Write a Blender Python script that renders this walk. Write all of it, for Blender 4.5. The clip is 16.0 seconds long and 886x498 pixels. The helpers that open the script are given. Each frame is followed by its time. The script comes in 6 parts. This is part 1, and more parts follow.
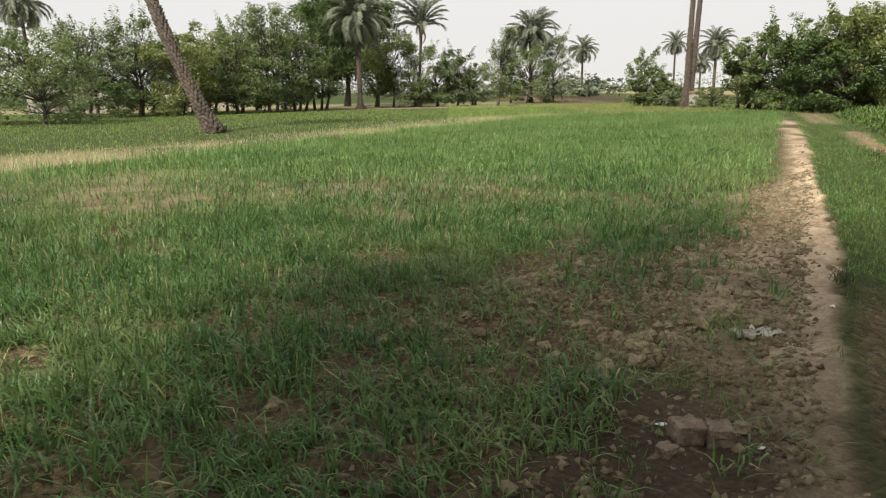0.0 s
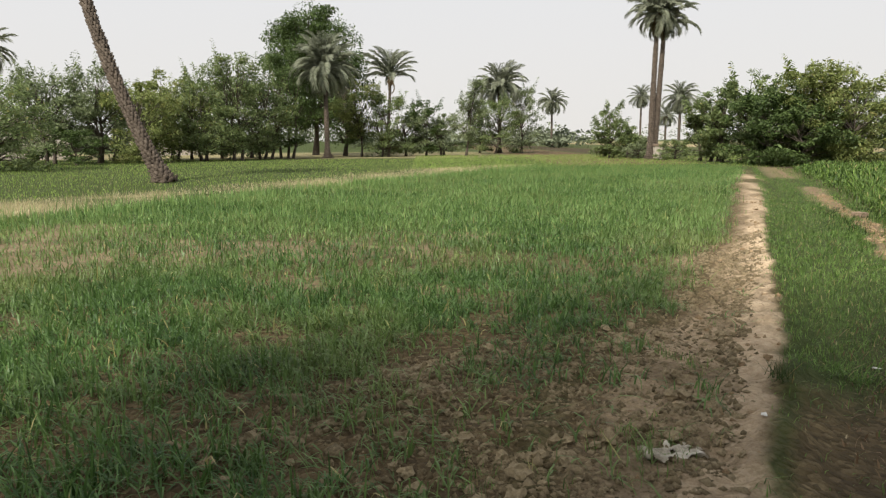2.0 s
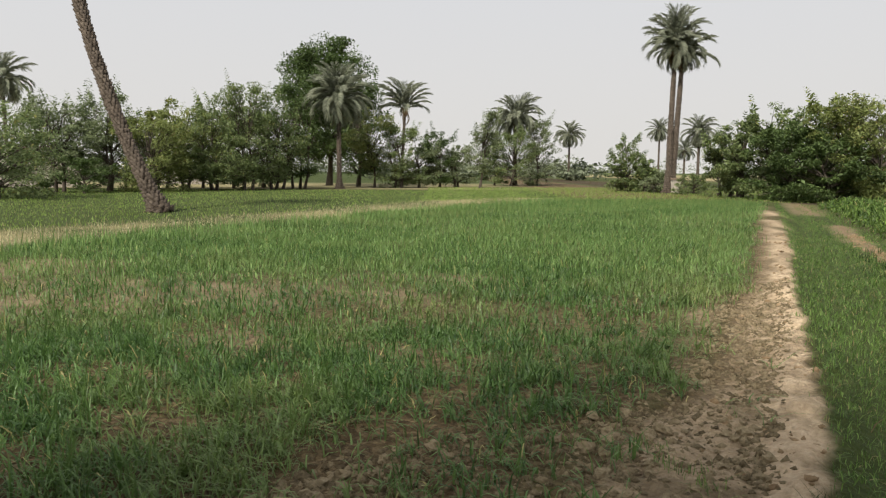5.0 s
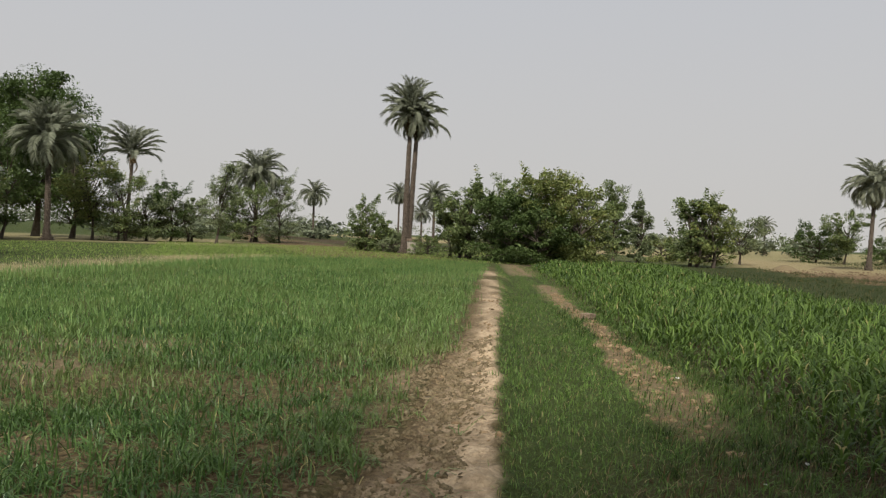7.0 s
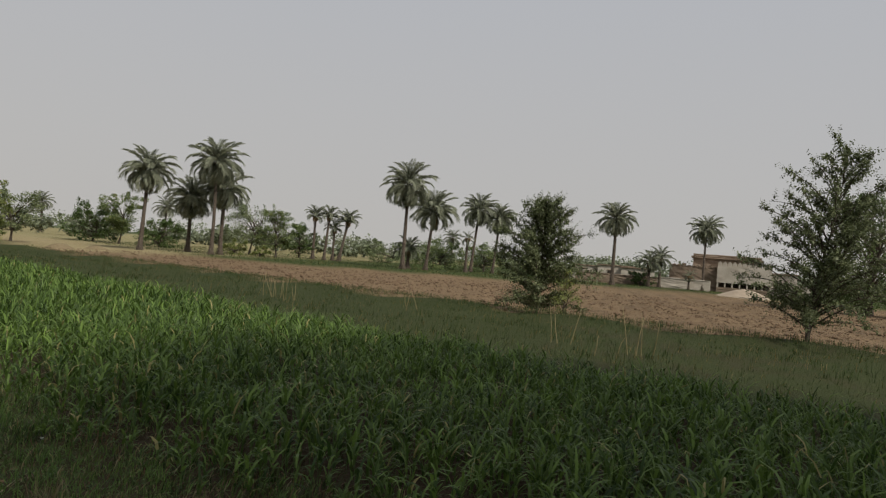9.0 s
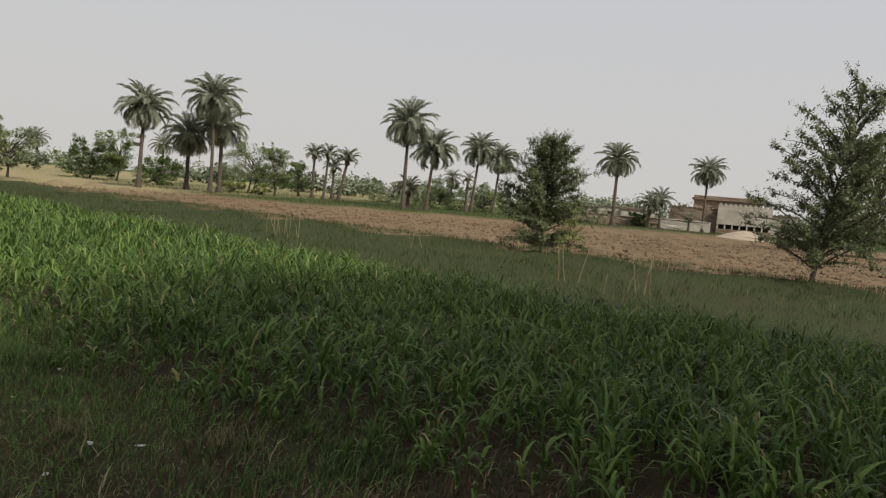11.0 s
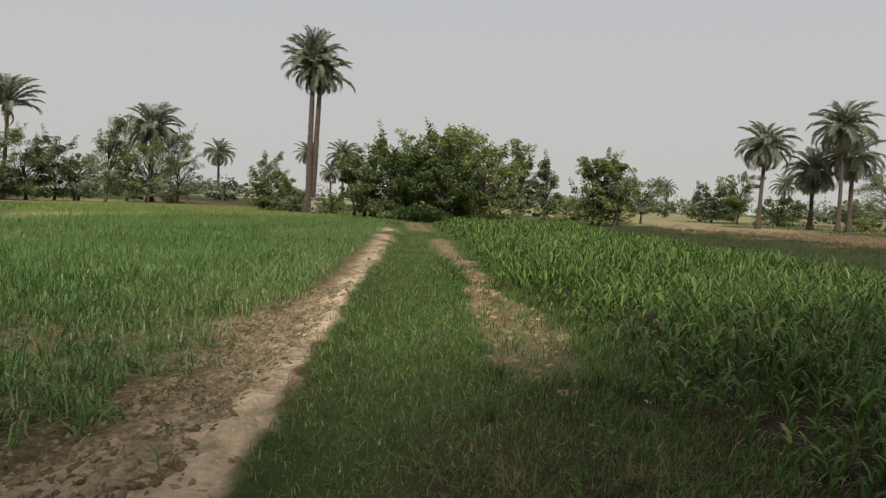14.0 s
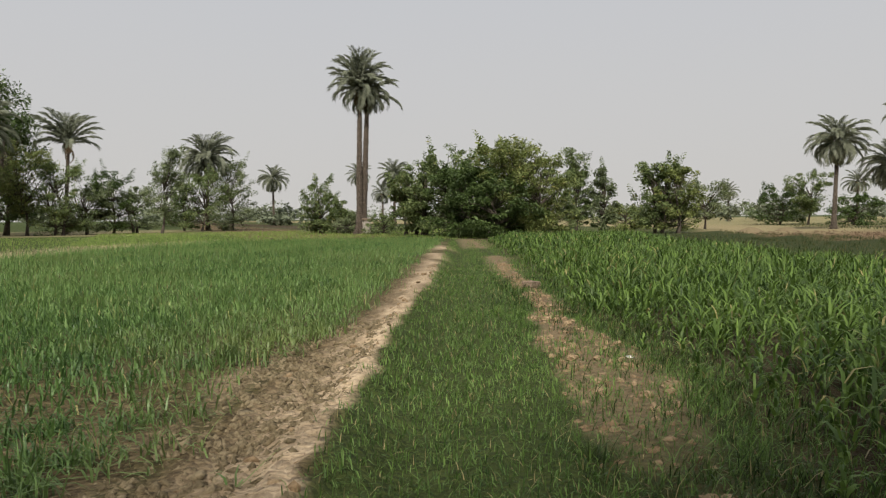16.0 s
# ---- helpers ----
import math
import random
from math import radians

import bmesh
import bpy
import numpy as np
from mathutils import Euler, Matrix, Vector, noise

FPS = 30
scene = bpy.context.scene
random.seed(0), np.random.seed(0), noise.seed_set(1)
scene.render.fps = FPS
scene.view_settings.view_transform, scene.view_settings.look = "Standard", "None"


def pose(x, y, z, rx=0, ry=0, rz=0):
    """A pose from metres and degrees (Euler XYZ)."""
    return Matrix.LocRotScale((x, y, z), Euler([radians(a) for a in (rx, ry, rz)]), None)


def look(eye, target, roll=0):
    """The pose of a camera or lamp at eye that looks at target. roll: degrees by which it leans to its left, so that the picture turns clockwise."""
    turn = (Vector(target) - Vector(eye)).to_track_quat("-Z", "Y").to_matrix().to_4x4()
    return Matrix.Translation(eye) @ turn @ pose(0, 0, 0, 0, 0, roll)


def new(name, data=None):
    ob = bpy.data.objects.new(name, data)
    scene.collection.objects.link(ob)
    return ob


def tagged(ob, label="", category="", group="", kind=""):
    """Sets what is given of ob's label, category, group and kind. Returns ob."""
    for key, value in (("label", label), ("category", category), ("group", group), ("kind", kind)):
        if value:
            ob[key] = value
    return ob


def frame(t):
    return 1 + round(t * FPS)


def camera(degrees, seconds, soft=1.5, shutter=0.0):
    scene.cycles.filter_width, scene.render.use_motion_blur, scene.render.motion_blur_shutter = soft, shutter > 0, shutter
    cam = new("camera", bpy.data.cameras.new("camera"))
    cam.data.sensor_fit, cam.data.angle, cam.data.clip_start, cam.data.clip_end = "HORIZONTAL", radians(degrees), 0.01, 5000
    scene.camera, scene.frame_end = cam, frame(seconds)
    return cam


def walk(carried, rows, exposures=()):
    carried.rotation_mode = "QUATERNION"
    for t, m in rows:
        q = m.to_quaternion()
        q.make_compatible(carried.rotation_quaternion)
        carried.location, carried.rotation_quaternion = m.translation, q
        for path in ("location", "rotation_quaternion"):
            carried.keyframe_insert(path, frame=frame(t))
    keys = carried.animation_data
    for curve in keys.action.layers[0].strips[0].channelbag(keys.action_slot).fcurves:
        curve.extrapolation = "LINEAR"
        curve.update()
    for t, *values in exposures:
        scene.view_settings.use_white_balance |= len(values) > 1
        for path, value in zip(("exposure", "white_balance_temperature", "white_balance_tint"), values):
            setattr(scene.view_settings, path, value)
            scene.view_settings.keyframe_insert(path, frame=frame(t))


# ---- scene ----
cam = camera(65.2, 16.0, soft=1.25)
PATH = [
    (0, (0.034, 0.009, 1.537), (0.013, 1.959, 1.093), -0.9),
    (0.5, (0.209, 0.121, 1.547), (0.292, 2.075, 1.13), 1.7),
    (1, (0.302, 0.367, 1.503), (0.573, 2.322, 1.179), 1.6),
    (1.5, (0.45, 0.624, 1.502), (0.618, 2.584, 1.144), -0.2),
    (2, (0.696, 0.843, 1.608), (0.751, 2.818, 1.298), -0.3),
    (2.5, (0.846, 1.117, 1.602), (1.031, 3.086, 1.302), 0.9),
    (3, (0.841, 1.339, 1.577), (1.019, 3.305, 1.254), 2.0),
    (3.5, (0.947, 1.601, 1.606), (0.962, 3.581, 1.323), 0.3),
    (3.7, (0.99, 1.683, 1.627), (1.001, 3.668, 1.382), 0.4),
    (5.8, (1.448, 2.398, 1.555), (1.435, 4.388, 1.357), -0.1),
    (6, (1.514, 2.472, 1.533), (1.444, 4.464, 1.369), -0.2),
    (6.5, (1.678, 2.625, 1.528), (1.716, 4.618, 1.359), -0.2),
    (7, (1.887, 2.729, 1.553), (2.597, 4.599, 1.516), 2.2),
    (7.5, (1.946, 2.679, 1.584), (3.236, 4.207, 1.594), 2.6),
    (7.9, (1.958, 2.513, 1.605), (3.571, 3.695, 1.608), 4.5),
    (8, (1.955, 2.497, 1.603), (3.633, 3.585, 1.613), 4.7),
    (8.5, (1.903, 2.402, 1.62), (3.735, 3.204, 1.65), 5.5),
    (9, (1.771, 2.306, 1.625), (3.709, 2.798, 1.649), 4.7),
    (9.2, (1.738, 2.301, 1.633), (3.707, 2.653, 1.665), 4.4),
    (11.3, (1.976, 2.585, 1.481), (3.889, 3.127, 1.263), 4.6),
    (11.5, (2.045, 2.614, 1.431), (3.91, 3.296, 1.192), 2.9),
    (12, (2.185, 2.624, 1.331), (3.877, 3.656, 1.067), 1.2),
    (12.5, (2.338, 2.688, 1.334), (3.73, 4.118, 1.2), 3.3),
    (13, (2.56, 2.79, 1.268), (3.864, 4.305, 1.32), 5.1),
    (13.5, (2.705, 2.999, 1.24), (3.882, 4.614, 1.159), 3.0),
    (14, (2.945, 3.2, 1.223), (3.877, 4.964, 1.09), 2.3),
    (14.5, (3.085, 3.525, 1.207), (4.051, 5.271, 1.078), 1.2),
    (15, (3.178, 3.847, 1.194), (4.075, 5.631, 1.08), 0.6),
    (15.5, (3.381, 4.182, 1.201), (4.059, 6.057, 1.041), -1.0),
    (16, (3.6, 4.532, 1.194), (4.39, 6.368, 1.105), -0.5),
]
EXPOSURES = [(0, 0.40), (0.5, 0.55), (1.0, 0.40), (1.5, 0.36), (2.5, 0.28), (3.7, 0.2), (6, 0.05), (7, -0.2), (8, -0.4), (9.2, -0.45), (11.3, -0.08), (12.5, 0.0), (13, -0.22), (13.5, -0.36), (14, -0.26), (15, -0.28), (16, -0.15)]
walk(cam, [(t, look(eye, target, roll)) for t, eye, target, roll in PATH], EXPOSURES)
SKY, SUN = 1.0, 4.8
# ---- light ----
SUN_EL, SUN_AZ = radians(46), radians(212)
world = bpy.data.worlds.new("overcast_sky")
scene.world = world
world.use_nodes = True
wn, wl = world.node_tree.nodes, world.node_tree.links
wn.clear()
sky = wn.new("ShaderNodeTexSky")
sky.sky_type, sky.sun_disc, sky.sun_elevation, sky.sun_rotation = "NISHITA", False, SUN_EL, SUN_AZ
sky.dust_density, sky.air_density = 6.0, 1.0
dull = wn.new("ShaderNodeHueSaturation")
dull.inputs["Saturation"].default_value = 0.25
wl.new(sky.outputs[0], dull.inputs["Color"])
clear = wn.new("ShaderNodeBackground")
clear.inputs["Strength"].default_value = 0.06
wl.new(dull.outputs[0], clear.inputs["Color"])
cloud = wn.new("ShaderNodeBackground")
wtc, wsep = wn.new("ShaderNodeTexCoord"), wn.new("ShaderNodeSeparateXYZ")
wl.new(wtc.outputs["Generated"], wsep.inputs[0])
wramp = wn.new("ShaderNodeValToRGB")
wramp.color_ramp.elements[0].position, wramp.color_ramp.elements[0].color = 0.0, (0.72, 0.70, 0.67, 1)
wramp.color_ramp.elements[1].position, wramp.color_ramp.elements[1].color = 0.38, (0.655, 0.675, 0.72, 1)
wl.new(wsep.outputs["Z"], wramp.inputs["Fac"])
wl.new(wramp.outputs["Color"], cloud.inputs["Color"])
cloud.inputs["Strength"].default_value = SKY
veil = wn.new("ShaderNodeMixShader")
veil.inputs[0].default_value = 0.9
wl.new(clear.outputs[0], veil.inputs[1])
wl.new(cloud.outputs[0], veil.inputs[2])
wout = wn.new("ShaderNodeOutputWorld")
wl.new(veil.outputs[0], wout.inputs["Surface"])
sun = new("sun", bpy.data.lights.new("sun", "SUN"))
sun.data.energy, sun.data.angle, sun.data.color = SUN, radians(6), (1.0, 0.95, 0.86)
SUN_DIR = Vector((math.sin(SUN_AZ) * math.cos(SUN_EL), math.cos(SUN_AZ) * math.cos(SUN_EL), math.sin(SUN_EL)))
sun.matrix_world = look(SUN_DIR * 60, (0, 0, 0))


# ---- materials ----
def shader(name):
    m = bpy.data.materials.new(name)
    m.use_nodes = True
    n, l = m.node_tree.nodes, m.node_tree.links
    return m, n, l, n["Principled BSDF"]


def noise_tex(n, l, scale, detail=4.0, rough=0.6, vec=None):
    t = n.new("ShaderNodeTexNoise")
    t.inputs["Scale"].default_value, t.inputs["Detail"].default_value, t.inputs["Roughness"].default_value = scale, detail, rough
    if vec is None:
        g = n.new("ShaderNodeNewGeometry")
        vec = g.outputs["Position"]
    l.new(vec, t.inputs["Vector"])
    return t


def ramp(n, l, fac, stops):
    r = n.new("ShaderNodeValToRGB")
    while len(r.color_ramp.elements) < len(stops):
        r.color_ramp.elements.new(0.5)
    for e, (p, c) in zip(r.color_ramp.elements, stops):
        e.position, e.color = p, (*c, 1)
    l.new(fac, r.inputs["Fac"])
    return r.outputs["Color"]


def blend(n, l, fac, a, b, how="MIX"):
    m = n.new("ShaderNodeMix")
    m.data_type, m.blend_type = "RGBA", how
    for sock, v in ((m.inputs["Factor"], fac), (m.inputs["A"], a), (m.inputs["B"], b)):
        if isinstance(v, (int, float)):
            sock.default_value = v
        elif isinstance(v, tuple):
            sock.default_value = (*v, 1)
        else:
            l.new(v, sock)
    return m.outputs["Result"]


def bump(n, l, height, bsdf, strength, distance):
    b = n.new("ShaderNodeBump")
    b.inputs["Strength"].default_value, b.inputs["Distance"].default_value = strength, distance
    l.new(height, b.inputs["Height"])
    l.new(b.outputs[0], bsdf.inputs["Normal"])


def leaf_material(name, dark, light, dry=None, dry_share=0.0, patch=0.5, rough=0.55, through_light=0.3, sheen=0.3, worn=None, worn_scale=0.3):
    """A leaf: tone varies leaf by leaf and over the patch, and light passes through it."""
    m, n, l, b = shader(name)
    g = n.new("ShaderNodeNewGeometry")
    big = noise_tex(n, l, patch, 3)
    add = n.new("ShaderNodeMath")
    add.operation = "MULTIPLY_ADD"
    l.new(g.outputs["Random Per Island"], add.inputs[0])
    add.inputs[1].default_value = 0.6
    half = n.new("ShaderNodeMath")
    half.operation = "MULTIPLY"
    half.inputs[1].default_value = 0.5
    l.new(big.outputs["Fac"], half.inputs[0])
    l.new(half.outputs[0], add.inputs[2])
    col = ramp(n, l, add.outputs[0], [(0.15, dark), (0.95, light)])
    if dry:
        pick = n.new("ShaderNodeMath")
        pick.operation = "GREATER_THAN"
        pick.inputs[1].default_value = 1 - dry_share
        scram = n.new("ShaderNodeMath")
        scram.operation = "FRACT"
        mul = n.new("ShaderNodeMath")
        mul.operation = "MULTIPLY"
        mul.inputs[1].default_value = 37.7
        l.new(g.outputs["Random Per Island"], mul.inputs[0])
        l.new(mul.outputs[0], scram.inputs[0])
        l.new(scram.outputs[0], pick.inputs[0])
        col = blend(n, l, pick.outputs[0], col, dry)
    if worn:
        spread = noise_tex(n, l, worn_scale, 5, 0.62)
        share = ramp(n, l, spread.outputs["Fac"], [(0.47, (0, 0, 0)), (0.63, (0.65, 0.65, 0.65))])
        col = blend(n, l, share, col, worn)
    l.new(col, b.inputs["Base Color"])
    b.inputs["Roughness"].default_value = rough
    b.inputs["Specular IOR Level"].default_value = sheen
    tr = n.new("ShaderNodeBsdfTranslucent")
    l.new(col, tr.inputs["Color"])
    mix = n.new("ShaderNodeMixShader")
    mix.inputs[0].default_value = through_light
    l.new(b.outputs[0], mix.inputs[1])
    l.new(tr.outputs[0], mix.inputs[2])
    l.new(mix.outputs[0], n["Material Output"].inputs["Surface"])
    return m


def rough_material(name, a, b_, c, scale=6.0, fine=60.0, rough=0.9, depth=0.01):
    """Bark, mud, cloth and plaster: two scales of mottling and relief."""
    m, n, l, b = shader(name)
    tc = n.new("ShaderNodeTexCoord")
    t1 = noise_tex(n, l, scale, 5, 0.6, tc.outputs["Object"])
    t2 = noise_tex(n, l, fine, 4, 0.65, tc.outputs["Object"])
    col = ramp(n, l, t1.outputs["Fac"], [(0.3, a), (0.5, b_), (0.72, c)])
    col = blend(n, l, 0.35, col, ramp(n, l, t2.outputs["Fac"], [(0.3, a), (0.7, c)]))
    l.new(col, b.inputs["Base Color"])
    b.inputs["Roughness"].default_value = rough
    b.inputs["Specular IOR Level"].default_value = 0.2
    bump(n, l, t2.outputs["Fac"], b, 0.7, depth)
    return m


def ground_material():
    m, n, l, b = shader("field_soil")

    def att(name):
        a = n.new("ShaderNodeAttribute")
        a.attribute_name = name
        return a.outputs["Fac"]

    n1, n2, n3, n4 = (noise_tex(n, l, s, 6, 0.62) for s in (0.35, 2.3, 14.0, 70.0))
    earth = ramp(n, l, n3.outputs["Fac"], [(0.30, (0.024, 0.018, 0.009)), (0.5, (0.088, 0.065, 0.034)), (0.72, (0.21, 0.16, 0.090))])
    earth = blend(n, l, n2.outputs["Fac"], earth, ramp(n, l, n4.outputs["Fac"], [(0.3, (0.06, 0.038, 0.018)), (0.7, (0.21, 0.145, 0.073))]))
    pale = ramp(n, l, n3.outputs["Fac"], [(0.25, (0.31, 0.22, 0.125)), (0.5, (0.58, 0.43, 0.28)), (0.75, (0.71, 0.56, 0.39))])
    pale = blend(n, l, 0.3, pale, ramp(n, l, n4.outputs["Fac"], [(0.3, (0.27, 0.19, 0.11)), (0.7, (0.56, 0.46, 0.31))]))
    cell = n.new("ShaderNodeTexVoronoi")
    cell.inputs["Scale"].default_value = 24.0
    warp = n.new("ShaderNodeVectorMath")
    warp.operation = "MULTIPLY_ADD"
    l.new(n3.outputs["Color"], warp.inputs[0])
    warp.inputs[1].default_value = (0.022, 0.022, 0.022)
    l.new(n.new("ShaderNodeNewGeometry").outputs["Position"], warp.inputs[2])
    l.new(warp.outputs[0], cell.inputs["Vector"])
    sep = n.new("ShaderNodeSeparateColor")
    l.new(cell.outputs["Color"], sep.inputs[0])
    earth = blend(n, l, 0.55, earth, ramp(n, l, sep.outputs[0], [(0.0, (0.048, 0.033, 0.016)), (0.5, (0.118, 0.085, 0.044)), (1.0, (0.26, 0.195, 0.108))]))
    pale = blend(n, l, 0.15, pale, ramp(n, l, sep.outputs[1], [(0.0, (0.19, 0.13, 0.07)), (1.0, (0.60, 0.50, 0.34))]))
    crack = n.new("ShaderNodeTexVoronoi")
    crack.feature = "DISTANCE_TO_EDGE"
    crack.inputs["Scale"].default_value = 17.0
    l.new(warp.outputs[0], crack.inputs["Vector"])
    fissure = n.new("ShaderNodeMath")
    fissure.operation = "MULTIPLY_ADD"
    l.new(n2.outputs["Fac"], fissure.inputs[0])
    fissure.inputs[1].default_value = 0.30
    l.new(crack.outputs["Distance"], fissure.inputs[2])
    # crevice shade along the cracks is multiplied into the earth colour
    gap = ramp(n, l, fissure.outputs[0], [(0.13, (0.32, 0.27, 0.22)), (0.20, (1, 1, 1))])
    earth = blend(n, l, 0.4, earth, gap, "MULTIPLY")
    # turf soil is coloured darker for the shade between grass blades
    turf = ramp(n, l, n3.outputs["Fac"], [(0.3, (0.026, 0.036, 0.010)), (0.55, (0.052, 0.068, 0.018)), (0.8, (0.10, 0.105, 0.034))])
    far = ramp(n, l, n2.outputs["Fac"], [(0.3, (0.036, 0.054, 0.014)), (0.7, (0.078, 0.100, 0.030))])
    turf = blend(n, l, n1.outputs["Fac"], turf, far)
    plough = ramp(n, l, n2.outputs["Fac"], [(0.3, (0.14, 0.092, 0.052)), (0.6, (0.265, 0.18, 0.107)), (0.8, (0.37, 0.265, 0.165))])
    plough = blend(n, l, 0.4, plough, earth)
    straw = ramp(n, l, n3.outputs["Fac"], [(0.3, (0.22, 0.18, 0.085)), (0.7, (0.44, 0.38, 0.21))])
    col = blend(n, l, att("turf"), earth, turf)
    col = blend(n, l, att("pale"), col, pale)
    col = blend(n, l, att("plough"), col, plough)
    col = blend(n, l, att("straw"), col, straw)
    sedge = ramp(n, l, n3.outputs["Fac"], [(0.3, (0.024, 0.034, 0.010)), (0.6, (0.046, 0.056, 0.018)), (0.8, (0.105, 0.085, 0.040))])
    col = blend(n, l, att("sedge"), col, sedge)
    # shade and damp are both laid over the soil in this dark brown
    col = blend(n, l, att("damp_shade"), col, (0.058, 0.041, 0.025))
    l.new(col, b.inputs["Base Color"])
    b.inputs["Roughness"].default_value = 0.95
    b.inputs["Specular IOR Level"].default_value = 0.15
    h = n.new("ShaderNodeMath")
    h.operation = "MULTIPLY_ADD"
    l.new(n4.outputs["Fac"], h.inputs[0])
    h.inputs[1].default_value = 0.15
    l.new(n3.outputs["Fac"], h.inputs[2])
    h2 = n.new("ShaderNodeMath")
    h2.operation = "MULTIPLY_ADD"
    l.new(cell.outputs["Distance"], h2.inputs[0])
    h2.inputs[1].default_value = -0.9
    l.new(h.outputs[0], h2.inputs[2])
    h3 = n.new("ShaderNodeMath")
    h3.operation = "MULTIPLY_ADD"
    cut = n.new("ShaderNodeSeparateColor")
    l.new(gap, cut.inputs[0])
    l.new(cut.outputs[0], h3.inputs[0])
    h3.inputs[1].default_value = 0.25
    l.new(h2.outputs[0], h3.inputs[2])
    # trodden ledges that lie across the ridge
    turn = n.new("ShaderNodeMapping")
    turn.inputs["Rotation"].default_value = (0, 0, radians(28))
    turn.inputs["Scale"].default_value = (3.2, 6.0, 4.0)
    l.new(n.new("ShaderNodeNewGeometry").outputs["Position"], turn.inputs["Vector"])
    ledge = noise_tex(n, l, 1.0, 3, 0.5, turn.outputs[0])
    h4 = n.new("ShaderNodeMath")
    h4.operation = "MULTIPLY_ADD"
    l.new(ledge.outputs["Fac"], h4.inputs[0])
    h4.inputs[1].default_value = 0.8
    l.new(h3.outputs[0], h4.inputs[2])
    bump(n, l, h4.outputs[0], b, 0.8, 0.05)
    return m


def clod_material(name, stops):
    m, n, l, b = shader(name)
    g = n.new("ShaderNodeNewGeometry")
    t = noise_tex(n, l, 45, 5, 0.65)
    col = ramp(n, l, g.outputs["Random Per Island"], stops)
    col = blend(n, l, 0.5, col, ramp(n, l, t.outputs["Fac"], [(0.3, stops[0][1]), (0.7, stops[-1][1])]))
    l.new(col, b.inputs["Base Color"])
    b.inputs["Roughness"].default_value = 0.95
    b.inputs["Specular IOR Level"].default_value = 0.15
    bump(n, l, t.outputs["Fac"], b, 0.8, 0.02)
    return m


SOIL = ground_material()
CLOD = clod_material("dry_clod", [(0.0, (0.050, 0.037, 0.018)), (0.5, (0.165, 0.124, 0.068)), (1.0, (0.33, 0.262, 0.160))])
PALE_CLOD = clod_material("pale_clod", [(0.0, (0.13, 0.082, 0.042)), (0.5, (0.245, 0.162, 0.088)), (1.0, (0.39, 0.285, 0.17))])
PLOUGH_CLOD = clod_material("ploughed_clod", [(0.0, (0.060, 0.038, 0.022)), (0.5, (0.13, 0.086, 0.052)), (1.0, (0.25, 0.175, 0.112))])
WHEAT = leaf_material("wheat_leaf", (0.028, 0.072, 0.018), (0.165, 0.28, 0.075), (0.42, 0.36, 0.15), 0.02, 1.1, 0.45, 0.36, 0.4, (0.25, 0.30, 0.10), 0.28)
# yellowing for the edge row; elsewhere a lighter copy of wheat, as if brighter lit
WHEAT_DRY_LIT = leaf_material("yellowing_lit_wheat_leaf", (0.11, 0.21, 0.055), (0.275, 0.40, 0.13), (0.38, 0.39, 0.15), 0.03, 0.4)
TURF = leaf_material("turf_blade", (0.03, 0.07, 0.016), (0.215, 0.335, 0.08), (0.36, 0.30, 0.14), 0.05, 0.5)
MEADOW = leaf_material("meadow_blade", (0.016, 0.034, 0.007), (0.062, 0.092, 0.020), (0.22, 0.165, 0.065), 0.12, 0.6)
LAWN = leaf_material("lawn_blade", (0.14, 0.23, 0.045), (0.35, 0.46, 0.115), (0.42, 0.37, 0.17), 0.06, 0.2)
RANK = leaf_material("rank_grass_blade", (0.012, 0.030, 0.007), (0.075, 0.115, 0.028), (0.24, 0.19, 0.08), 0.05, 0.5)
DRY_STEM = leaf_material("dry_stem", (0.17, 0.135, 0.065), (0.34, 0.285, 0.15), None, 0, 0.5)
STUBBLE = leaf_material("straw", (0.36, 0.31, 0.16), (0.60, 0.54, 0.33), None, 0, 0.5)
MAIZE = leaf_material("fodder_leaf", (0.016, 0.042, 0.010), (0.195, 0.300, 0.060), (0.34, 0.30, 0.12), 0.03, 0.6, 0.5, 0.35, 0.28)
STALK = leaf_material("fodder_stalk", (0.07, 0.12, 0.04), (0.14, 0.2, 0.07))
LITTER = leaf_material("dry_leaf_litter", (0.10, 0.06, 0.03), (0.30, 0.205, 0.12), (0.45, 0.37, 0.23), 0.08)
LEAF_MID = leaf_material("tree_leaf", (0.085, 0.120, 0.044), (0.27, 0.33, 0.13), (0.26, 0.25, 0.08), 0.04, 0.35, 0.5, 0.4)
LEAF_DARK = leaf_material("dark_tree_leaf", (0.036, 0.062, 0.018), (0.13, 0.185, 0.055), None, 0, 0.3, 0.5, 0.35)
LEAF_GREY = leaf_material("grey_green_leaf", (0.11, 0.14, 0.068), (0.29, 0.335, 0.17), None, 0, 0.35, 0.5, 0.4)
LEAF_YELLOW = leaf_material("yellow_green_leaf", (0.105, 0.135, 0.040), (0.31, 0.35, 0.115), (0.3, 0.27, 0.09), 0.05, 0.35, 0.5, 0.4)
LEAF_OLIVE = leaf_material("olive_brown_leaf", (0.055, 0.070, 0.032), (0.20, 0.225, 0.105), None, 0, 0.35, 0.5, 0.35)
# leaves paled and greyed so that their colour carries the haze
LEAF_HAZE = leaf_material("haze_paled_leaf", (0.125, 0.15, 0.09), (0.235, 0.26, 0.165), None, 0, 0.05)
FROND = leaf_material("palm_leaflet", (0.19, 0.205, 0.145), (0.43, 0.45, 0.335), None, 0, 0.4, 0.6, 0.48, 0.2)
FROND_DRY = leaf_material("dry_palm_leaflet", (0.16, 0.115, 0.06), (0.33, 0.25, 0.14), None, 0, 0.4)
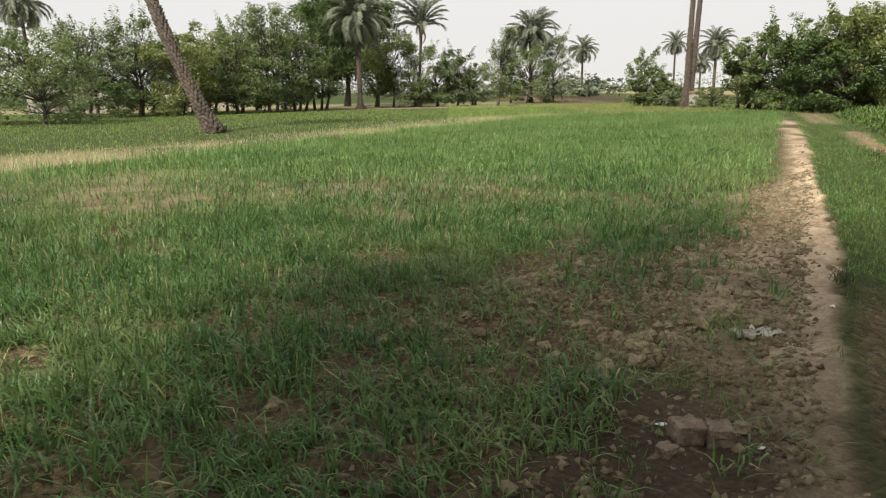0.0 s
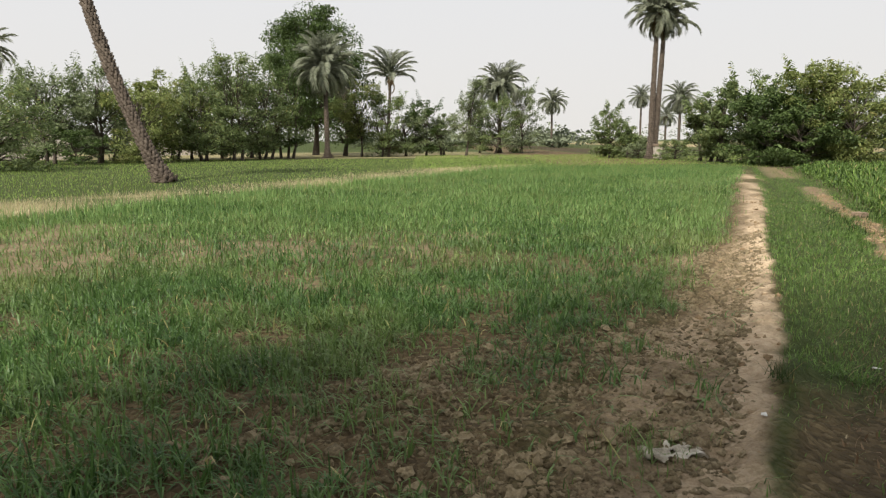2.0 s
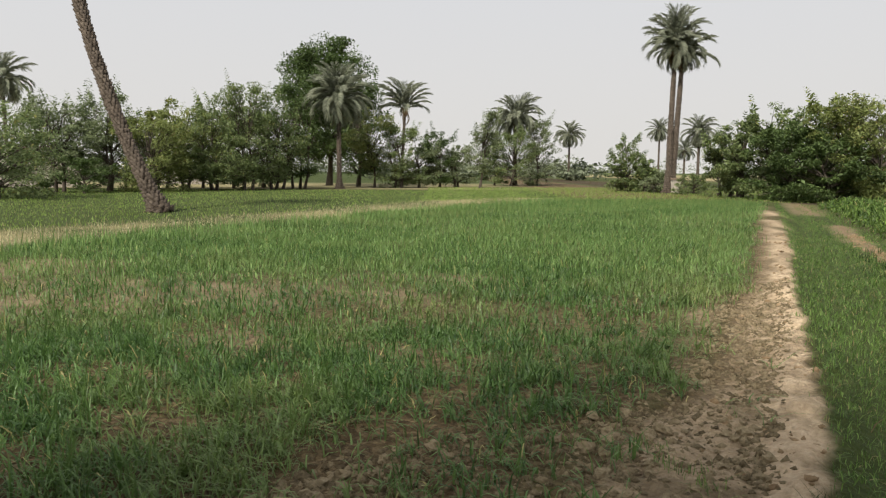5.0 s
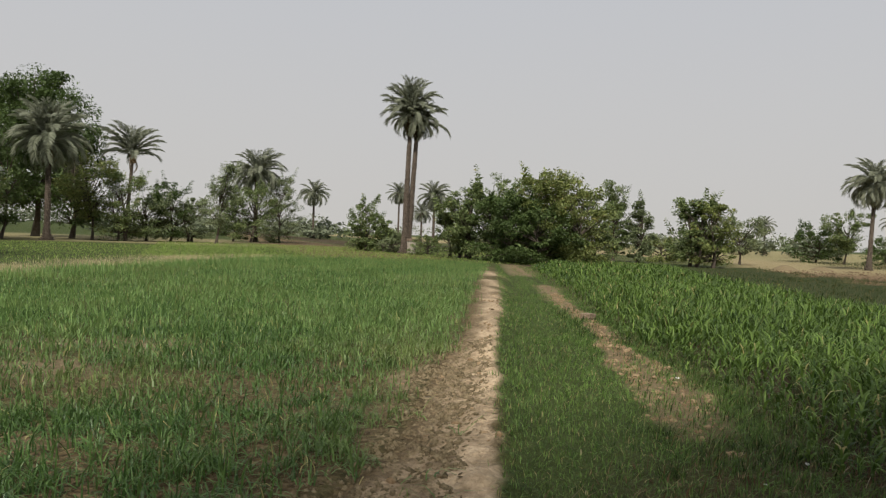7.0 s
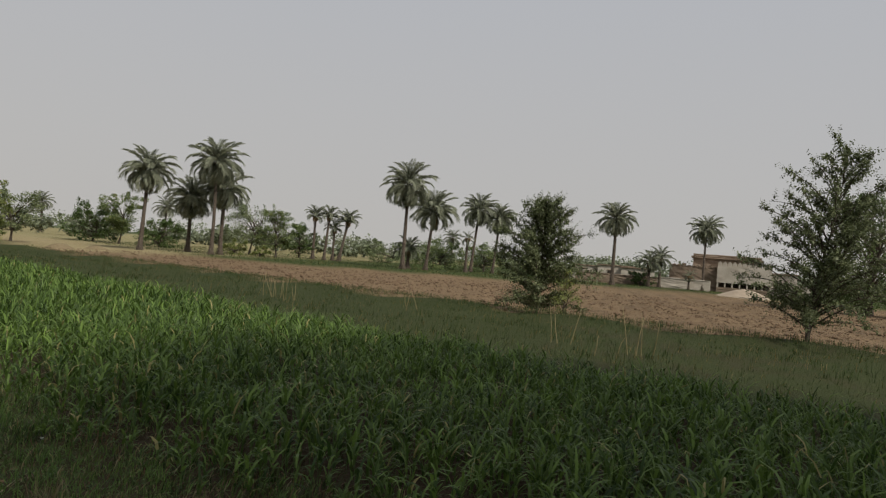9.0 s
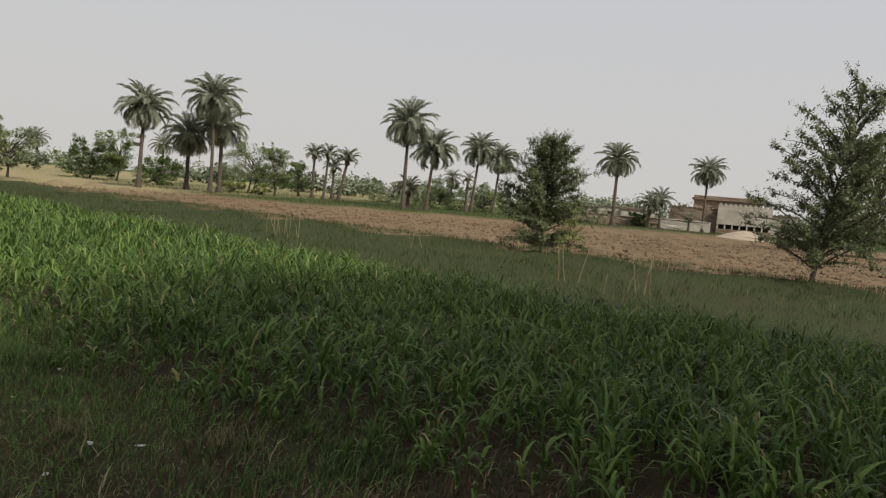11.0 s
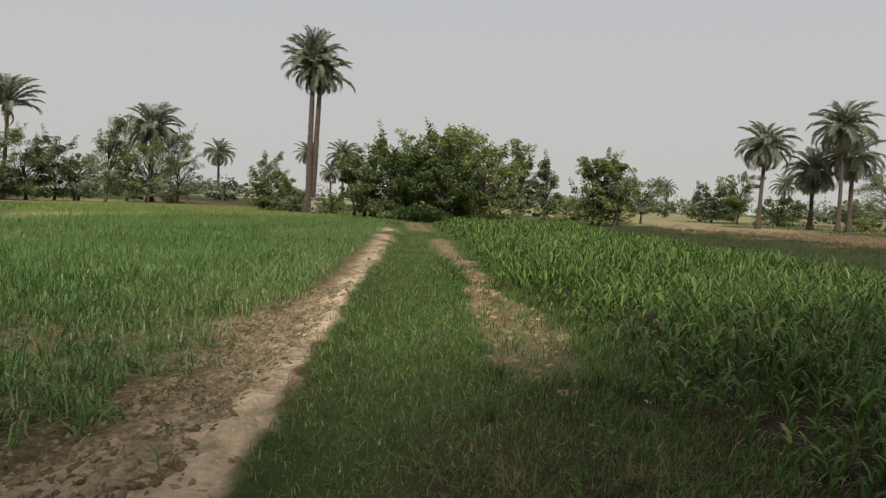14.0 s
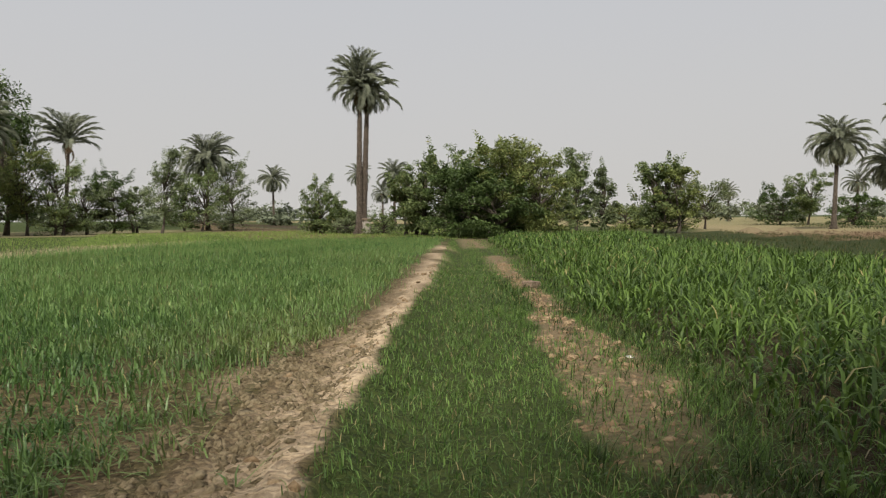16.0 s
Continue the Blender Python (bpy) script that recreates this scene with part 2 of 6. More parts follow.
BARK = rough_material("bark", (0.045, 0.036, 0.028), (0.085, 0.068, 0.052), (0.145, 0.12, 0.095), 4, 40, 0.9, 0.02)
PALM_BARK = rough_material("palm_bark", (0.036, 0.028, 0.022), (0.088, 0.069, 0.053), (0.18, 0.145, 0.112), 5, 16, 0.95, 0.05)
# fibre of the trunk core, darkened to give the shadows between leaf scars
PALM_FIBRE_SHADE = rough_material("palm_fibre_shade", (0.03, 0.022, 0.016), (0.055, 0.042, 0.03), (0.09, 0.07, 0.05), 5, 30, 0.95, 0.02)
PALM_STUB = rough_material("palm_stub", (0.14, 0.09, 0.05), (0.24, 0.165, 0.095), (0.36, 0.27, 0.16), 4, 30)
MUD = rough_material("mud_plaster", (0.17, 0.125, 0.09), (0.22, 0.165, 0.12), (0.28, 0.22, 0.165), 0.8, 8, 0.95, 0.03)
WHITEWASH = rough_material("whitewash", (0.34, 0.295, 0.24), (0.44, 0.39, 0.325), (0.54, 0.49, 0.42), 0.7, 7, 0.9, 0.006)
# near-black colour that stands in for shade inside openings
SHADE_HOLE = rough_material("shaded_opening", (0.03, 0.024, 0.02), (0.05, 0.04, 0.03), (0.08, 0.06, 0.045), 2, 20)
SAND = rough_material("sand_heap", (0.24, 0.19, 0.135), (0.31, 0.25, 0.185), (0.38, 0.32, 0.245), 1.5, 15)
RAG = rough_material("soiled_cotton", (0.20, 0.17, 0.12), (0.44, 0.40, 0.32), (0.60, 0.55, 0.46), 9, 70, 0.95, 0.006)
PAPER = rough_material("paper_scrap", (0.55, 0.53, 0.48), (0.66, 0.64, 0.6), (0.76, 0.74, 0.7), 20, 90)
BRICK_MUD = rough_material("mud_block", (0.12, 0.08, 0.055), (0.22, 0.16, 0.11), (0.35, 0.27, 0.195), 14, 90, 0.95, 0.012)


# ---- mesh helpers ----
def mesh_object(name, verts, faces, mats, parent=None, label="", smooth=False, slots=None):
    """One mesh object from an array of corners and a list (or array) of faces."""
    me = bpy.data.meshes.new(name)
    verts = np.asarray(verts, dtype=np.float32).reshape(-1, 3)
    if isinstance(faces, np.ndarray):
        k = faces.shape[1]
        me.vertices.add(len(verts))
        me.vertices.foreach_set("co", verts.ravel())
        me.loops.add(faces.size)
        me.loops.foreach_set("vertex_index", faces.astype(np.int32).ravel())
        me.polygons.add(len(faces))
        me.polygons.foreach_set("loop_start", np.arange(0, faces.size, k, dtype=np.int32))
        me.polygons.foreach_set("loop_total", np.full(len(faces), k, dtype=np.int32))
        me.update(calc_edges=True)
    else:
        me.from_pydata(verts.tolist(), [], faces)
    for m in (mats if isinstance(mats, (list, tuple)) else [mats]):
        me.materials.append(m)
    if slots is not None:
        me.polygons.foreach_set("material_index", np.asarray(slots, dtype=np.int32))
    if smooth:
        me.polygons.foreach_set("use_smooth", np.ones(len(me.polygons), dtype=bool))
    ob = new(name, me)
    if parent is not None:
        ob.parent = parent
    if label:
        ob["label"] = label
    return ob


def part(name, bm, material, parent, label=""):
    me = bpy.data.meshes.new(name)
    bm.to_mesh(me)
    bm.free()
    me.materials.append(material)
    ob = new(name, me)
    ob.parent = parent
    if label:
        ob["label"] = label
    return ob


def hash2(i, j, seed):
    h = np.sin(i * 127.1 + j * 311.7 + seed * 74.7) * 43758.5453
    return h - np.floor(h)


def vnoise(x, y, scale, seed=0, octaves=3):
    """Smooth value noise, 0 to 1, over the plan."""
    out, amp, tot = 0.0, 1.0, 0.0
    for o in range(octaves):
        u, v = x * scale, y * scale
        i, j = np.floor(u), np.floor(v)
        f, g = u - i, v - j
        f, g = f * f * (3 - 2 * f), g * g * (3 - 2 * g)
        a, b, c, d = hash2(i, j, seed + o), hash2(i + 1, j, seed + o), hash2(i, j + 1, seed + o), hash2(i + 1, j + 1, seed + o)
        out = out + amp * (a + (b - a) * f + (c - a) * g + (a - b - c + d) * f * g)
        tot += amp
        amp, scale = amp * 0.5, scale * 2.03
    return out / tot


def step(a, b, v):
    t = np.clip((v - a) / (b - a), 0, 1)
    return t * t * (3 - 2 * t)


# ---- the plan: lines that run up the field, x for each y ----
def line(*pts):
    xs, ys = [p[0] for p in pts], [p[1] for p in pts]
    return lambda y: np.interp(y, ys, xs)


ridge_mid = line((-2.9, -8), (0.45, 0), (1.7, 2.9), (2.15, 3.9), (2.62, 4.8), (3.45, 6.5), (4.75, 8.9), (5.85, 11.3), (8.4, 16.8), (16.3, 34), (18.2, 38), (20, 42))
ridge_right = line((-2.6, -8), (0.7, 0), (1.95, 2.9), (2.45, 3.9), (3.0, 4.8), (3.9, 6.6), (4.25, 7.2), (4.8, 8.5), (5.8, 10.7), (8.05, 15.2), (10.5, 20.4), (17.0, 34.5), (18.9, 38.5))
dirt_left = line((-4.5, -8), (-0.5, 0), (0.85, 2.8), (1.5, 5.0), (2.15, 6.3), (2.9, 7.0), (3.35, 7.7), (4.0, 9.0), (4.75, 10.6), (5.9, 12.7), (9.9, 21.2), (16.2, 34.3), (18.2, 38.6))
rut_mid = line((0.5, -8), (3.4, 0), (4.3, 3), (5.4, 6.2), (6.7, 8.4), (7.4, 10.2), (9.2, 14.0), (13.6, 24), (17.6, 33.4), (19.6, 38))
tall_left = line((4.4, -8), (4.9, 0), (5.3, 2.8), (5.7, 4.8), (6.2, 6.4), (6.9, 7.6), (7.7, 9.4), (8.7, 12.0), (11.3, 17.4), (18.0, 32.4), (20.2, 37.5))
tall_right = line((9.6, -8), (10.7, -1), (11.2, 1.2), (12.6, 3.9), (14.3, 7.9), (16.0, 12.6), (21.0, 22.6), (27.0, 33.0), (29.5, 38))
brown_left = line((16, -60), (22.3, -4.7), (24.1, 2.7), (25.6, 6.6), (28.2, 14.9), (33.5, 27), (37.5, 37), (45, 48), (58, 64))
brown_right = line((70, -60), (84, -12), (82, 3), (68, 15), (58, 26), (56, 36), (60, 48), (70, 62), (76, 70))
straw_low = line((-16, 2), (-11.5, 9), (-7.8, 15.9), (-5.2, 21.4), (-1.2, 28.7), (6.2, 40), (9.5, 46))
straw_high = line((-24, 2), (-16, 12), (-10.4, 19.7), (-4.2, 29.6), (0.9, 40.3), (7.0, 46))


def wheat_cover(x, y):
    """How thick the wheat stands, 0 to 1."""
    wob = (vnoise(x, y, 0.9, 3) - 0.5) * 1.3
    c = step(0.25, -0.35, x - dirt_left(y) + wob * 0.55) * step(-0.4, 0.5, x - straw_low(y) + wob)
    c = c * step(44, 40, y)
    near = step(6.2, 4.5, y + 0.25 * x + wob)
    c = c * (1 - near * (0.12 + 0.70 * step(0.50, 0.62, vnoise(x, y, 0.9, 11))) * (0.35 + 0.65 * step(-1.0, 1.0, x)))
    for cx, cy, rx, ry, k in ((-3.2, 11.2, 3.8, 1.3, 0.55), (-0.2, 8.5, 1.3, 0.5, 0.5), (2.95, 8.75, 0.5, 0.35, 0.3), (-6.5, 13.4, 2.8, 1.2, 0.62), (0.8, 12.6, 1.4, 0.6, 0.5),
                              (-4.8, 9.2, 1.1, 0.5, 0.6), (1.9, 5.6, 1.5, 0.8, 0.75), (0.6, 4.9, 0.8, 0.5, 0.6), (-1.0, 4.6, 0.7, 0.4, 0.5)):
        d = ((x - cx) / rx) ** 2 + ((y - cy) / ry) ** 2
        c = c * (1 - k * step(1.9, 0.2, d + 2.4 * (vnoise(x, y, 1.4, 12, 4) - 0.5)))
    return c


def rut_cover(x, y):
    rw = 0.11 + 0.28 * np.exp(-(((y - 9.0) / 1.9) ** 2)) + 0.5 * (vnoise(x, y, 2.2, 6, 4) - 0.5)
    return step(rw + 0.2, rw - 0.05, np.abs(x - rut_mid(y))) * step(5.4, 8.4, y) * (0.65 + 0.3 * step(9, 13, y)) * step(41, 37, y)


def bare_cover(x, y):
    return np.maximum(pale_cover(x, y), rut_cover(x, y))


def pale_cover(x, y):
    w = 0.17 + 0.03 * np.sin(y * 2.1) + 0.34 * (vnoise(x, y, 2.6, 5, 4) - 0.5)
    mid = 0.35 * ridge_mid(y) + 0.65 * ridge_right(y) - 0.20
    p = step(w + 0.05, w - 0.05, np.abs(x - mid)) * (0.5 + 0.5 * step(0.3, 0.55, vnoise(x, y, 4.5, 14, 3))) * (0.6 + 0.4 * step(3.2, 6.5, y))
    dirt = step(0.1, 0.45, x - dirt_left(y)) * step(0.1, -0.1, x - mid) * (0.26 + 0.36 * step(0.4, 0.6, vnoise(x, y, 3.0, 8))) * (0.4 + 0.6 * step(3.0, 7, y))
    rw = 0.11 + 0.28 * np.exp(-(((y - 9.0) / 1.9) ** 2)) + 0.5 * (vnoise(x, y, 2.2, 6, 4) - 0.5)
    rut = step(rw + 0.2, rw - 0.05, np.abs(x - rut_mid(y))) * step(6.8, 8.0, y) * (0.45 + 0.4 * step(9, 13, y))
    gaps = 0.6 * (0.4 + 0.6 * step(0.35, 0.6, vnoise(x, y, 1.8, 9, 4))) * (1 - wheat_cover(x, y)) * step(0.1, -0.3, x - dirt_left(y)) * step(-0.3, 0.3, x - straw_low(y)) * step(7.0, 10.0, y) * step(43, 40, y)
    return np.clip(np.maximum(np.maximum(np.maximum(p, dirt), 0.7 * rut) * step(41, 37, y), gaps), 0, 1)


def ground_height(x, y):
    z = 0.02 * (vnoise(x, y, 0.5, 21) - 0.5)
    bare = step(7.5, 5.0, y) * step(0.6, -0.2, x - ridge_right(y)) + step(-0.3, 0.2, x - dirt_left(y)) * step(0.2, -0.1, x - ridge_right(y))
    z = z + np.clip(bare, 0, 1) * (0.085 * (vnoise(x, y, 4.2, 22, 2) - 0.45) + 0.05 * (vnoise(x, y, 11.0, 28, 2) - 0.5))
    mid = 0.5 * (ridge_mid(y) + ridge_right(y))
    z = z + (0.085 + 0.05 * (vnoise(x, y, 1.1, 24) - 0.5)) * np.exp(-(((x - mid) / 0.30) ** 2)) * step(-4, 5, y)
    z = z + (0.07 * (vnoise(x, y, 5.0, 25, 2) - 0.5) + 0.045 * (vnoise(x, y, 13.0, 29, 2) - 0.5)) * np.exp(-(((x - mid) / 0.45) ** 2))
    z = z - 0.05 * np.exp(-(((x - ridge_right(y) - 0.45) / 0.3) ** 2)) * step(2, 5, y)
    z = z + 0.05 * np.exp(-(((x - rut_mid(y)) / 0.35) ** 2)) * (vnoise(x, y, 3.0, 26) + 0.2)
    inb = step(-0.2, 0.5, x - brown_left(y)) * step(0.5, -2, x - brown_right(y))
    z = z - 0.16 * inb + inb * 0.16 * (vnoise(x, y, 1.3, 27, 4) - 0.35) + 0.17 * np.exp(-(((x - brown_left(y) + 0.5) / 0.6) ** 2))
    return z * step(160, 110, np.hypot(x, y))


# ---- ground: one sheet to the horizon ----
def grid_lines(lo, hi, pitch, out_lo, out_hi, grow=1.14):
    core = list(np.arange(lo, hi + 1e-6, pitch))
    s, v = pitch, hi
    while v < out_hi:
        s *= grow
        v += s
        core.append(v)
    s, v = pitch, lo
    while v > out_lo:
        s *= grow
        v -= s
        core.insert(0, v)
    return np.array(core)


def make_ground():
    xs, ys = grid_lines(-1.5, 8.0, 0.065, -3000, 3000, 1.10), grid_lines(2.0, 12.0, 0.065, -3000, 3000, 1.10)
    gx, gy = np.meshgrid(xs, ys)
    x, y = gx.ravel(), gy.ravel()
    v = np.stack([x, y, ground_height(x, y)], 1)
    nx, ny = len(xs), len(ys)
    i = (np.arange(ny - 1)[:, None] * nx + np.arange(nx - 1)[None, :]).ravel()
    ob = mesh_object("ground", v, np.stack([i, i + 1, i + nx + 1, i + nx], 1), SOIL, smooth=True)
    wheat = wheat_cover(x, y)
    wheat_plot = step(0.2, -0.2, x - dirt_left(y)) * step(0, 0.4, x - straw_low(y))
    near_right = step(7.2, 5.4, y) * step(0.0, 0.6, x - ridge_right(y) - 0.4) * step(12, 9, x)
    turf = np.clip(1 - wheat_plot * (1 - 0.55 * wheat * step(6, 14, y)), 0, 1)
    turf = turf * (1 - step(-0.1, 0.2, x - dirt_left(y)) * step(-0.05, -0.25, x - ridge_right(y)))
    turf = turf * (1 - near_right * (0.55 + 0.4 * step(0.45, 0.55, vnoise(x, y, 1.1, 41))))
    turf = turf * (1 - 0.9 * step(5.4, 4.4, y) * step(0.8, 0.5, x - ridge_right(y)) * step(-0.1, 0.05, x - ridge_right(y)))
    turf = turf * (1 - 0.5 * step(-0.2, 0.2, x - tall_left(y)) * step(0.2, -0.2, x - tall_right(y)))
    straw = step(-1.0, 1.2, straw_low(y) - x + 2.0 * (vnoise(x, y, 0.4, 48) - 0.5)) * step(-1.6, 1.6, x - straw_high(y) + 2.5 * (vnoise(x, y, 0.35, 49) - 0.5)) * step(47, 44, y) * 0.8 * step(0.25, 0.6, vnoise(x, y, 0.5, 43, 4))
    straw = np.maximum(straw, 0.75 * step(63, 67, y + 3 * (vnoise(x, y, 0.2, 112) - 0.5)) * step(105, 90, y) * step(14, 4, x) * step(-70, -60, x))
    straw = np.maximum(straw, 0.7 * step(36, 44, y + 4 * (vnoise(x, y, 0.1, 117) - 0.5)) * step(0, 2, x - brown_left(y)) * step(700, 400, np.hypot(x, y)))
    meadow_dry = step(0, 1, x - tall_right(y)) * step(0, -1, x - brown_left(y)) * step(0.52, 0.65, vnoise(x, y, 0.5, 44)) * 0.12
    plough = step(-0.25, 0.25, x - brown_left(y) + 0.8 * (vnoise(x, y, 0.8, 45) - 0.5)) * step(1.5, -1.5, x - brown_right(y) + 6 * (vnoise(x, y, 0.15, 46) - 0.5))
    verge = 0.1 * step(0, 1, x - tall_right(y)) * step(0.5, -0.5, x - brown_left(y)) * step(0.45, 0.62, vnoise(x, y, 0.7, 50, 4))
    # paints shade right of the ridge and under fodder, plus one damp spot
    damp_shade = 0.5 * step(6.0, 3.5, y) * step(9, 5, x) * step(0.0, 0.5, x - ridge_right(y)) + 0.8 * step(-0.1, 0.5, x - tall_left(y)) * step(0.1, -0.4, x - tall_right(y)) + 0.55 * near_right + 1.0 * np.exp(-(((x - 0.9) / 0.85) ** 2 + ((y - 2.7) / 0.75) ** 2)) + 0.35 * step(0.5, 0.62, vnoise(x, y, 1.7, 47)) * step(5.5, 3.0, y)
    for key, vals in (("turf", turf), ("pale", pale_cover(x, y)), ("straw", np.maximum(straw, meadow_dry)), ("plough", np.maximum(plough, np.maximum(0.95 * rut_cover(x, y), verge))), ("sedge", 0.9 * step(-0.4, 0.4, x - tall_right(y)) * step(0.2, -0.2, x - brown_left(y)) * step(46, 38, y)), ("damp_shade", np.clip(damp_shade, 0, 0.88))):
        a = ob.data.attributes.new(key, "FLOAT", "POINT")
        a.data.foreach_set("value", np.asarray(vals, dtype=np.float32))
    return tagged(ob, "bare and grassy farmland soil with a pale trodden ridge", "ground", kind="structure")


soil = make_ground()


# ---- blades, leaves and clods in bulk ----
def blades(base, length, width, lean, bend, segs=3, seed=1):
    """Curved strips that grow from the base points; the bend is in radians over the blade."""
    r = np.random.default_rng(seed)
    n = len(base)
    az = r.uniform(0, 2 * np.pi, n)
    d = np.stack([np.cos(az), np.sin(az), np.zeros(n)], 1)
    side = np.stack([-d[:, 1], d[:, 0], np.zeros(n)], 1)
    tw = r.uniform(-0.6, 0.6, n)[:, None]
    side = side * np.cos(tw) + d * np.sin(tw)
    p, rows = base.copy(), []
    ang = lean.copy()
    for k in range(segs + 1):
        f = k / segs
        w = (width * (1 - f ** 1.6) * (0.65 + 0.7 * min(f * 2, 1) * 0.5))[:, None] * 0.5
        rows.append((p - side * w, p + side * w) if k < segs else (p,))
        s = (length / segs)[:, None]
        p = p + s * (d * np.sin(ang)[:, None] + np.array([0, 0, 1.0]) * np.cos(ang)[:, None])
        ang = ang + bend / segs
    cols = [c for row in rows for c in row]
    m = len(cols)
    v = np.stack(cols, 1).reshape(-1, 3)
    off = (np.arange(n) * m)[:, None]
    quads = [[2 * k, 2 * k + 1, 2 * k + 3, 2 * k + 2] for k in range(segs - 1)]
    faces = []
    for q in quads:
        faces += [[q[0], q[1], q[2]], [q[0], q[2], q[3]]]
    faces.append([2 * segs - 2, 2 * segs - 1, 2 * segs])
    return v, (off[:, None, :] + np.array(faces)[None]).reshape(-1, 3)


def joined(pieces):
    vs, fs, o = [], [], 0
    for v, f in pieces:
        vs.append(v)
        fs.append(f + o)
        o += len(v)
    return np.concatenate(vs), np.concatenate(fs)


def scatter(n, x0, x1, y0, y1, keep, seed):
    r = np.random.default_rng(seed)
    x, y = r.uniform(x0, x1, n), r.uniform(y0, y1, n)
    k = r.uniform(0, 1, n) < keep(x, y)
    x, y = x[k], y[k]
    return np.stack([x, y, ground_height(x, y) - 0.01], 1)


def tufts(pts, each, spread, seed):
    r = np.random.default_rng(seed)
    p = np.repeat(pts, each, 0)
    return p + np.concatenate([r.normal(0, spread, (len(p), 2)), np.zeros((len(p), 1))], 1)


def grass(name, mat, label, category, zones):
    got = []
    for base, l0, l1, w, lean, bend, segs, seed in zones:
        r = np.random.default_rng(seed)
        n = len(base)
        tall = vnoise(base[:, 0], base[:, 1], 0.8, seed + 90)
        got.append(blades(base, r.uniform(l0, l1, n) * (0.7 + 0.6 * tall), r.uniform(0.7, 1.3, n) * w,
                          np.abs(r.normal(0, lean, n)), np.abs(r.normal(bend, bend * 0.6, n)), segs, seed))
    v, f = joined(got)
    return tagged(mesh_object(name, v, f, mat), label, category, kind="stuff")


_bm = bmesh.new()
bmesh.ops.create_icosphere(_bm, subdivisions=1, radius=1)
ICO_V = np.array([q.co[:] for q in _bm.verts])
ICO_F = np.array([[q.index for q in fc.verts] for fc in _bm.faces])
_bm.free()
OCT_V = np.array([[1, 0, 0], [0, 1, 0], [-1, 0, 0], [0, -1, 0], [0, 0, 1], [0, 0, -1.0]])
OCT_F = np.array([[0, 1, 4], [1, 2, 4], [2, 3, 4], [3, 0, 4], [1, 0, 5], [2, 1, 5], [3, 2, 5], [0, 3, 5]])


def clods(name, pts, s0, s1, mat, label, seed, fine=False, power=2.2):
    r = np.random.default_rng(seed)
    bv, bf = (ICO_V, ICO_F) if fine else (OCT_V, OCT_F)
    n, m = len(pts), len(bv)
    size = s0 + (s1 - s0) * r.uniform(0, 1, n) ** power
    v = np.repeat(bv[None], n, 0) * (1 + r.uniform(-0.42, 0.42, (n, m, 1))) + r.uniform(-0.3, 0.3, (n, m, 3))
    v = v * (size[:, None] * np.stack([r.uniform(0.7, 1.4, n), r.uniform(0.7, 1.4, n), r.uniform(0.5, 1.05, n)], 1))[:, None, :]
    a = r.uniform(0, 2 * np.pi, n)
    c, s = np.cos(a)[:, None], np.sin(a)[:, None]
    v = np.stack([v[..., 0] * c - v[..., 1] * s, v[..., 0] * s + v[..., 1] * c, v[..., 2]], 2)
    v = v + pts[:, None, :] + np.array([0, 0, 0.16]) * size[:, None, None]
    f = (np.arange(n) * m)[:, None, None] + bf[None]
    return tagged(mesh_object(name, v.reshape(-1, 3), f.reshape(-1, 3), mat), label, "soil", kind="stuff")


# ---- crops and grass ----
in_wheat = wheat_cover
bare_soil = lambda x, y: step(-0.5, 0.3, x - dirt_left(y) + 1.2 * step(7.5, 5, y)) * step(0.0, -0.25, x - ridge_mid(y))
near_wheat = tufts(scatter(18500, -7, 5.5, 1.2, 9, lambda x, y: np.clip(in_wheat(x, y) * (0.3 + 1.0 * step(0.35, 0.7, vnoise(x, y, 1.6, 71))), 0, 1), 31), 8, 0.04, 32)
near_wheat = np.concatenate([near_wheat, tufts(scatter(2600, -1, 5, 2.0, 9, lambda x, y: bare_soil(x, y) * 0.5 * step(0.42, 0.6, vnoise(x, y, 1.5, 94)), 94), 6, 0.03, 101)])
mid_wheat = tufts(scatter(25000, -11, 9, 9, 18, lambda x, y: in_wheat(x, y) * (0.2 + 0.8 * step(0.3, 0.65, vnoise(x, y, 0.7, 74, 4))), 33), 4, 0.05, 34)
back_wheat = tufts(scatter(34000, -9, 14, 18, 30, lambda x, y: in_wheat(x, y) * (0.3 + 0.75 * step(0.3, 0.65, vnoise(x, y, 0.6, 78, 4))), 35), 2, 0.06, 36)
far_wheat = scatter(48000, -4, 20, 30, 44, in_wheat, 37)
grass("wheat_crop", WHEAT, "young green wheat in thin patchy stand", "wheat", [
    (near_wheat, 0.12, 0.31, 0.014, 0.85, 1.8, 3, 41), (mid_wheat, 0.11, 0.25, 0.0175, 0.9, 1.6, 2, 42),
    (scatter(22000, -9, 9, 8, 13.5, lambda x, y: in_wheat(x, y) * 0.95, 118), 0.10, 0.22, 0.016, 0.9, 1.6, 2, 119),
    (tufts(scatter(7000, -9, 1, -8, 1.2, lambda x, y: in_wheat(x, y) * 0.9, 136), 4, 0.05, 137), 0.12, 0.28, 0.016, 0.9, 1.5, 2, 138),
    (back_wheat, 0.12, 0.27, 0.018, 0.7, 1.2, 2, 43), (far_wheat, 0.14, 0.28, 0.028, 0.6, 0.9, 1, 44)])
edge_row = scatter(26000, -14, 8, 8, 40, lambda x, y: step(1.6, 0.5, np.abs(x - straw_low(y) - 1.1)) * 0.9, 45)
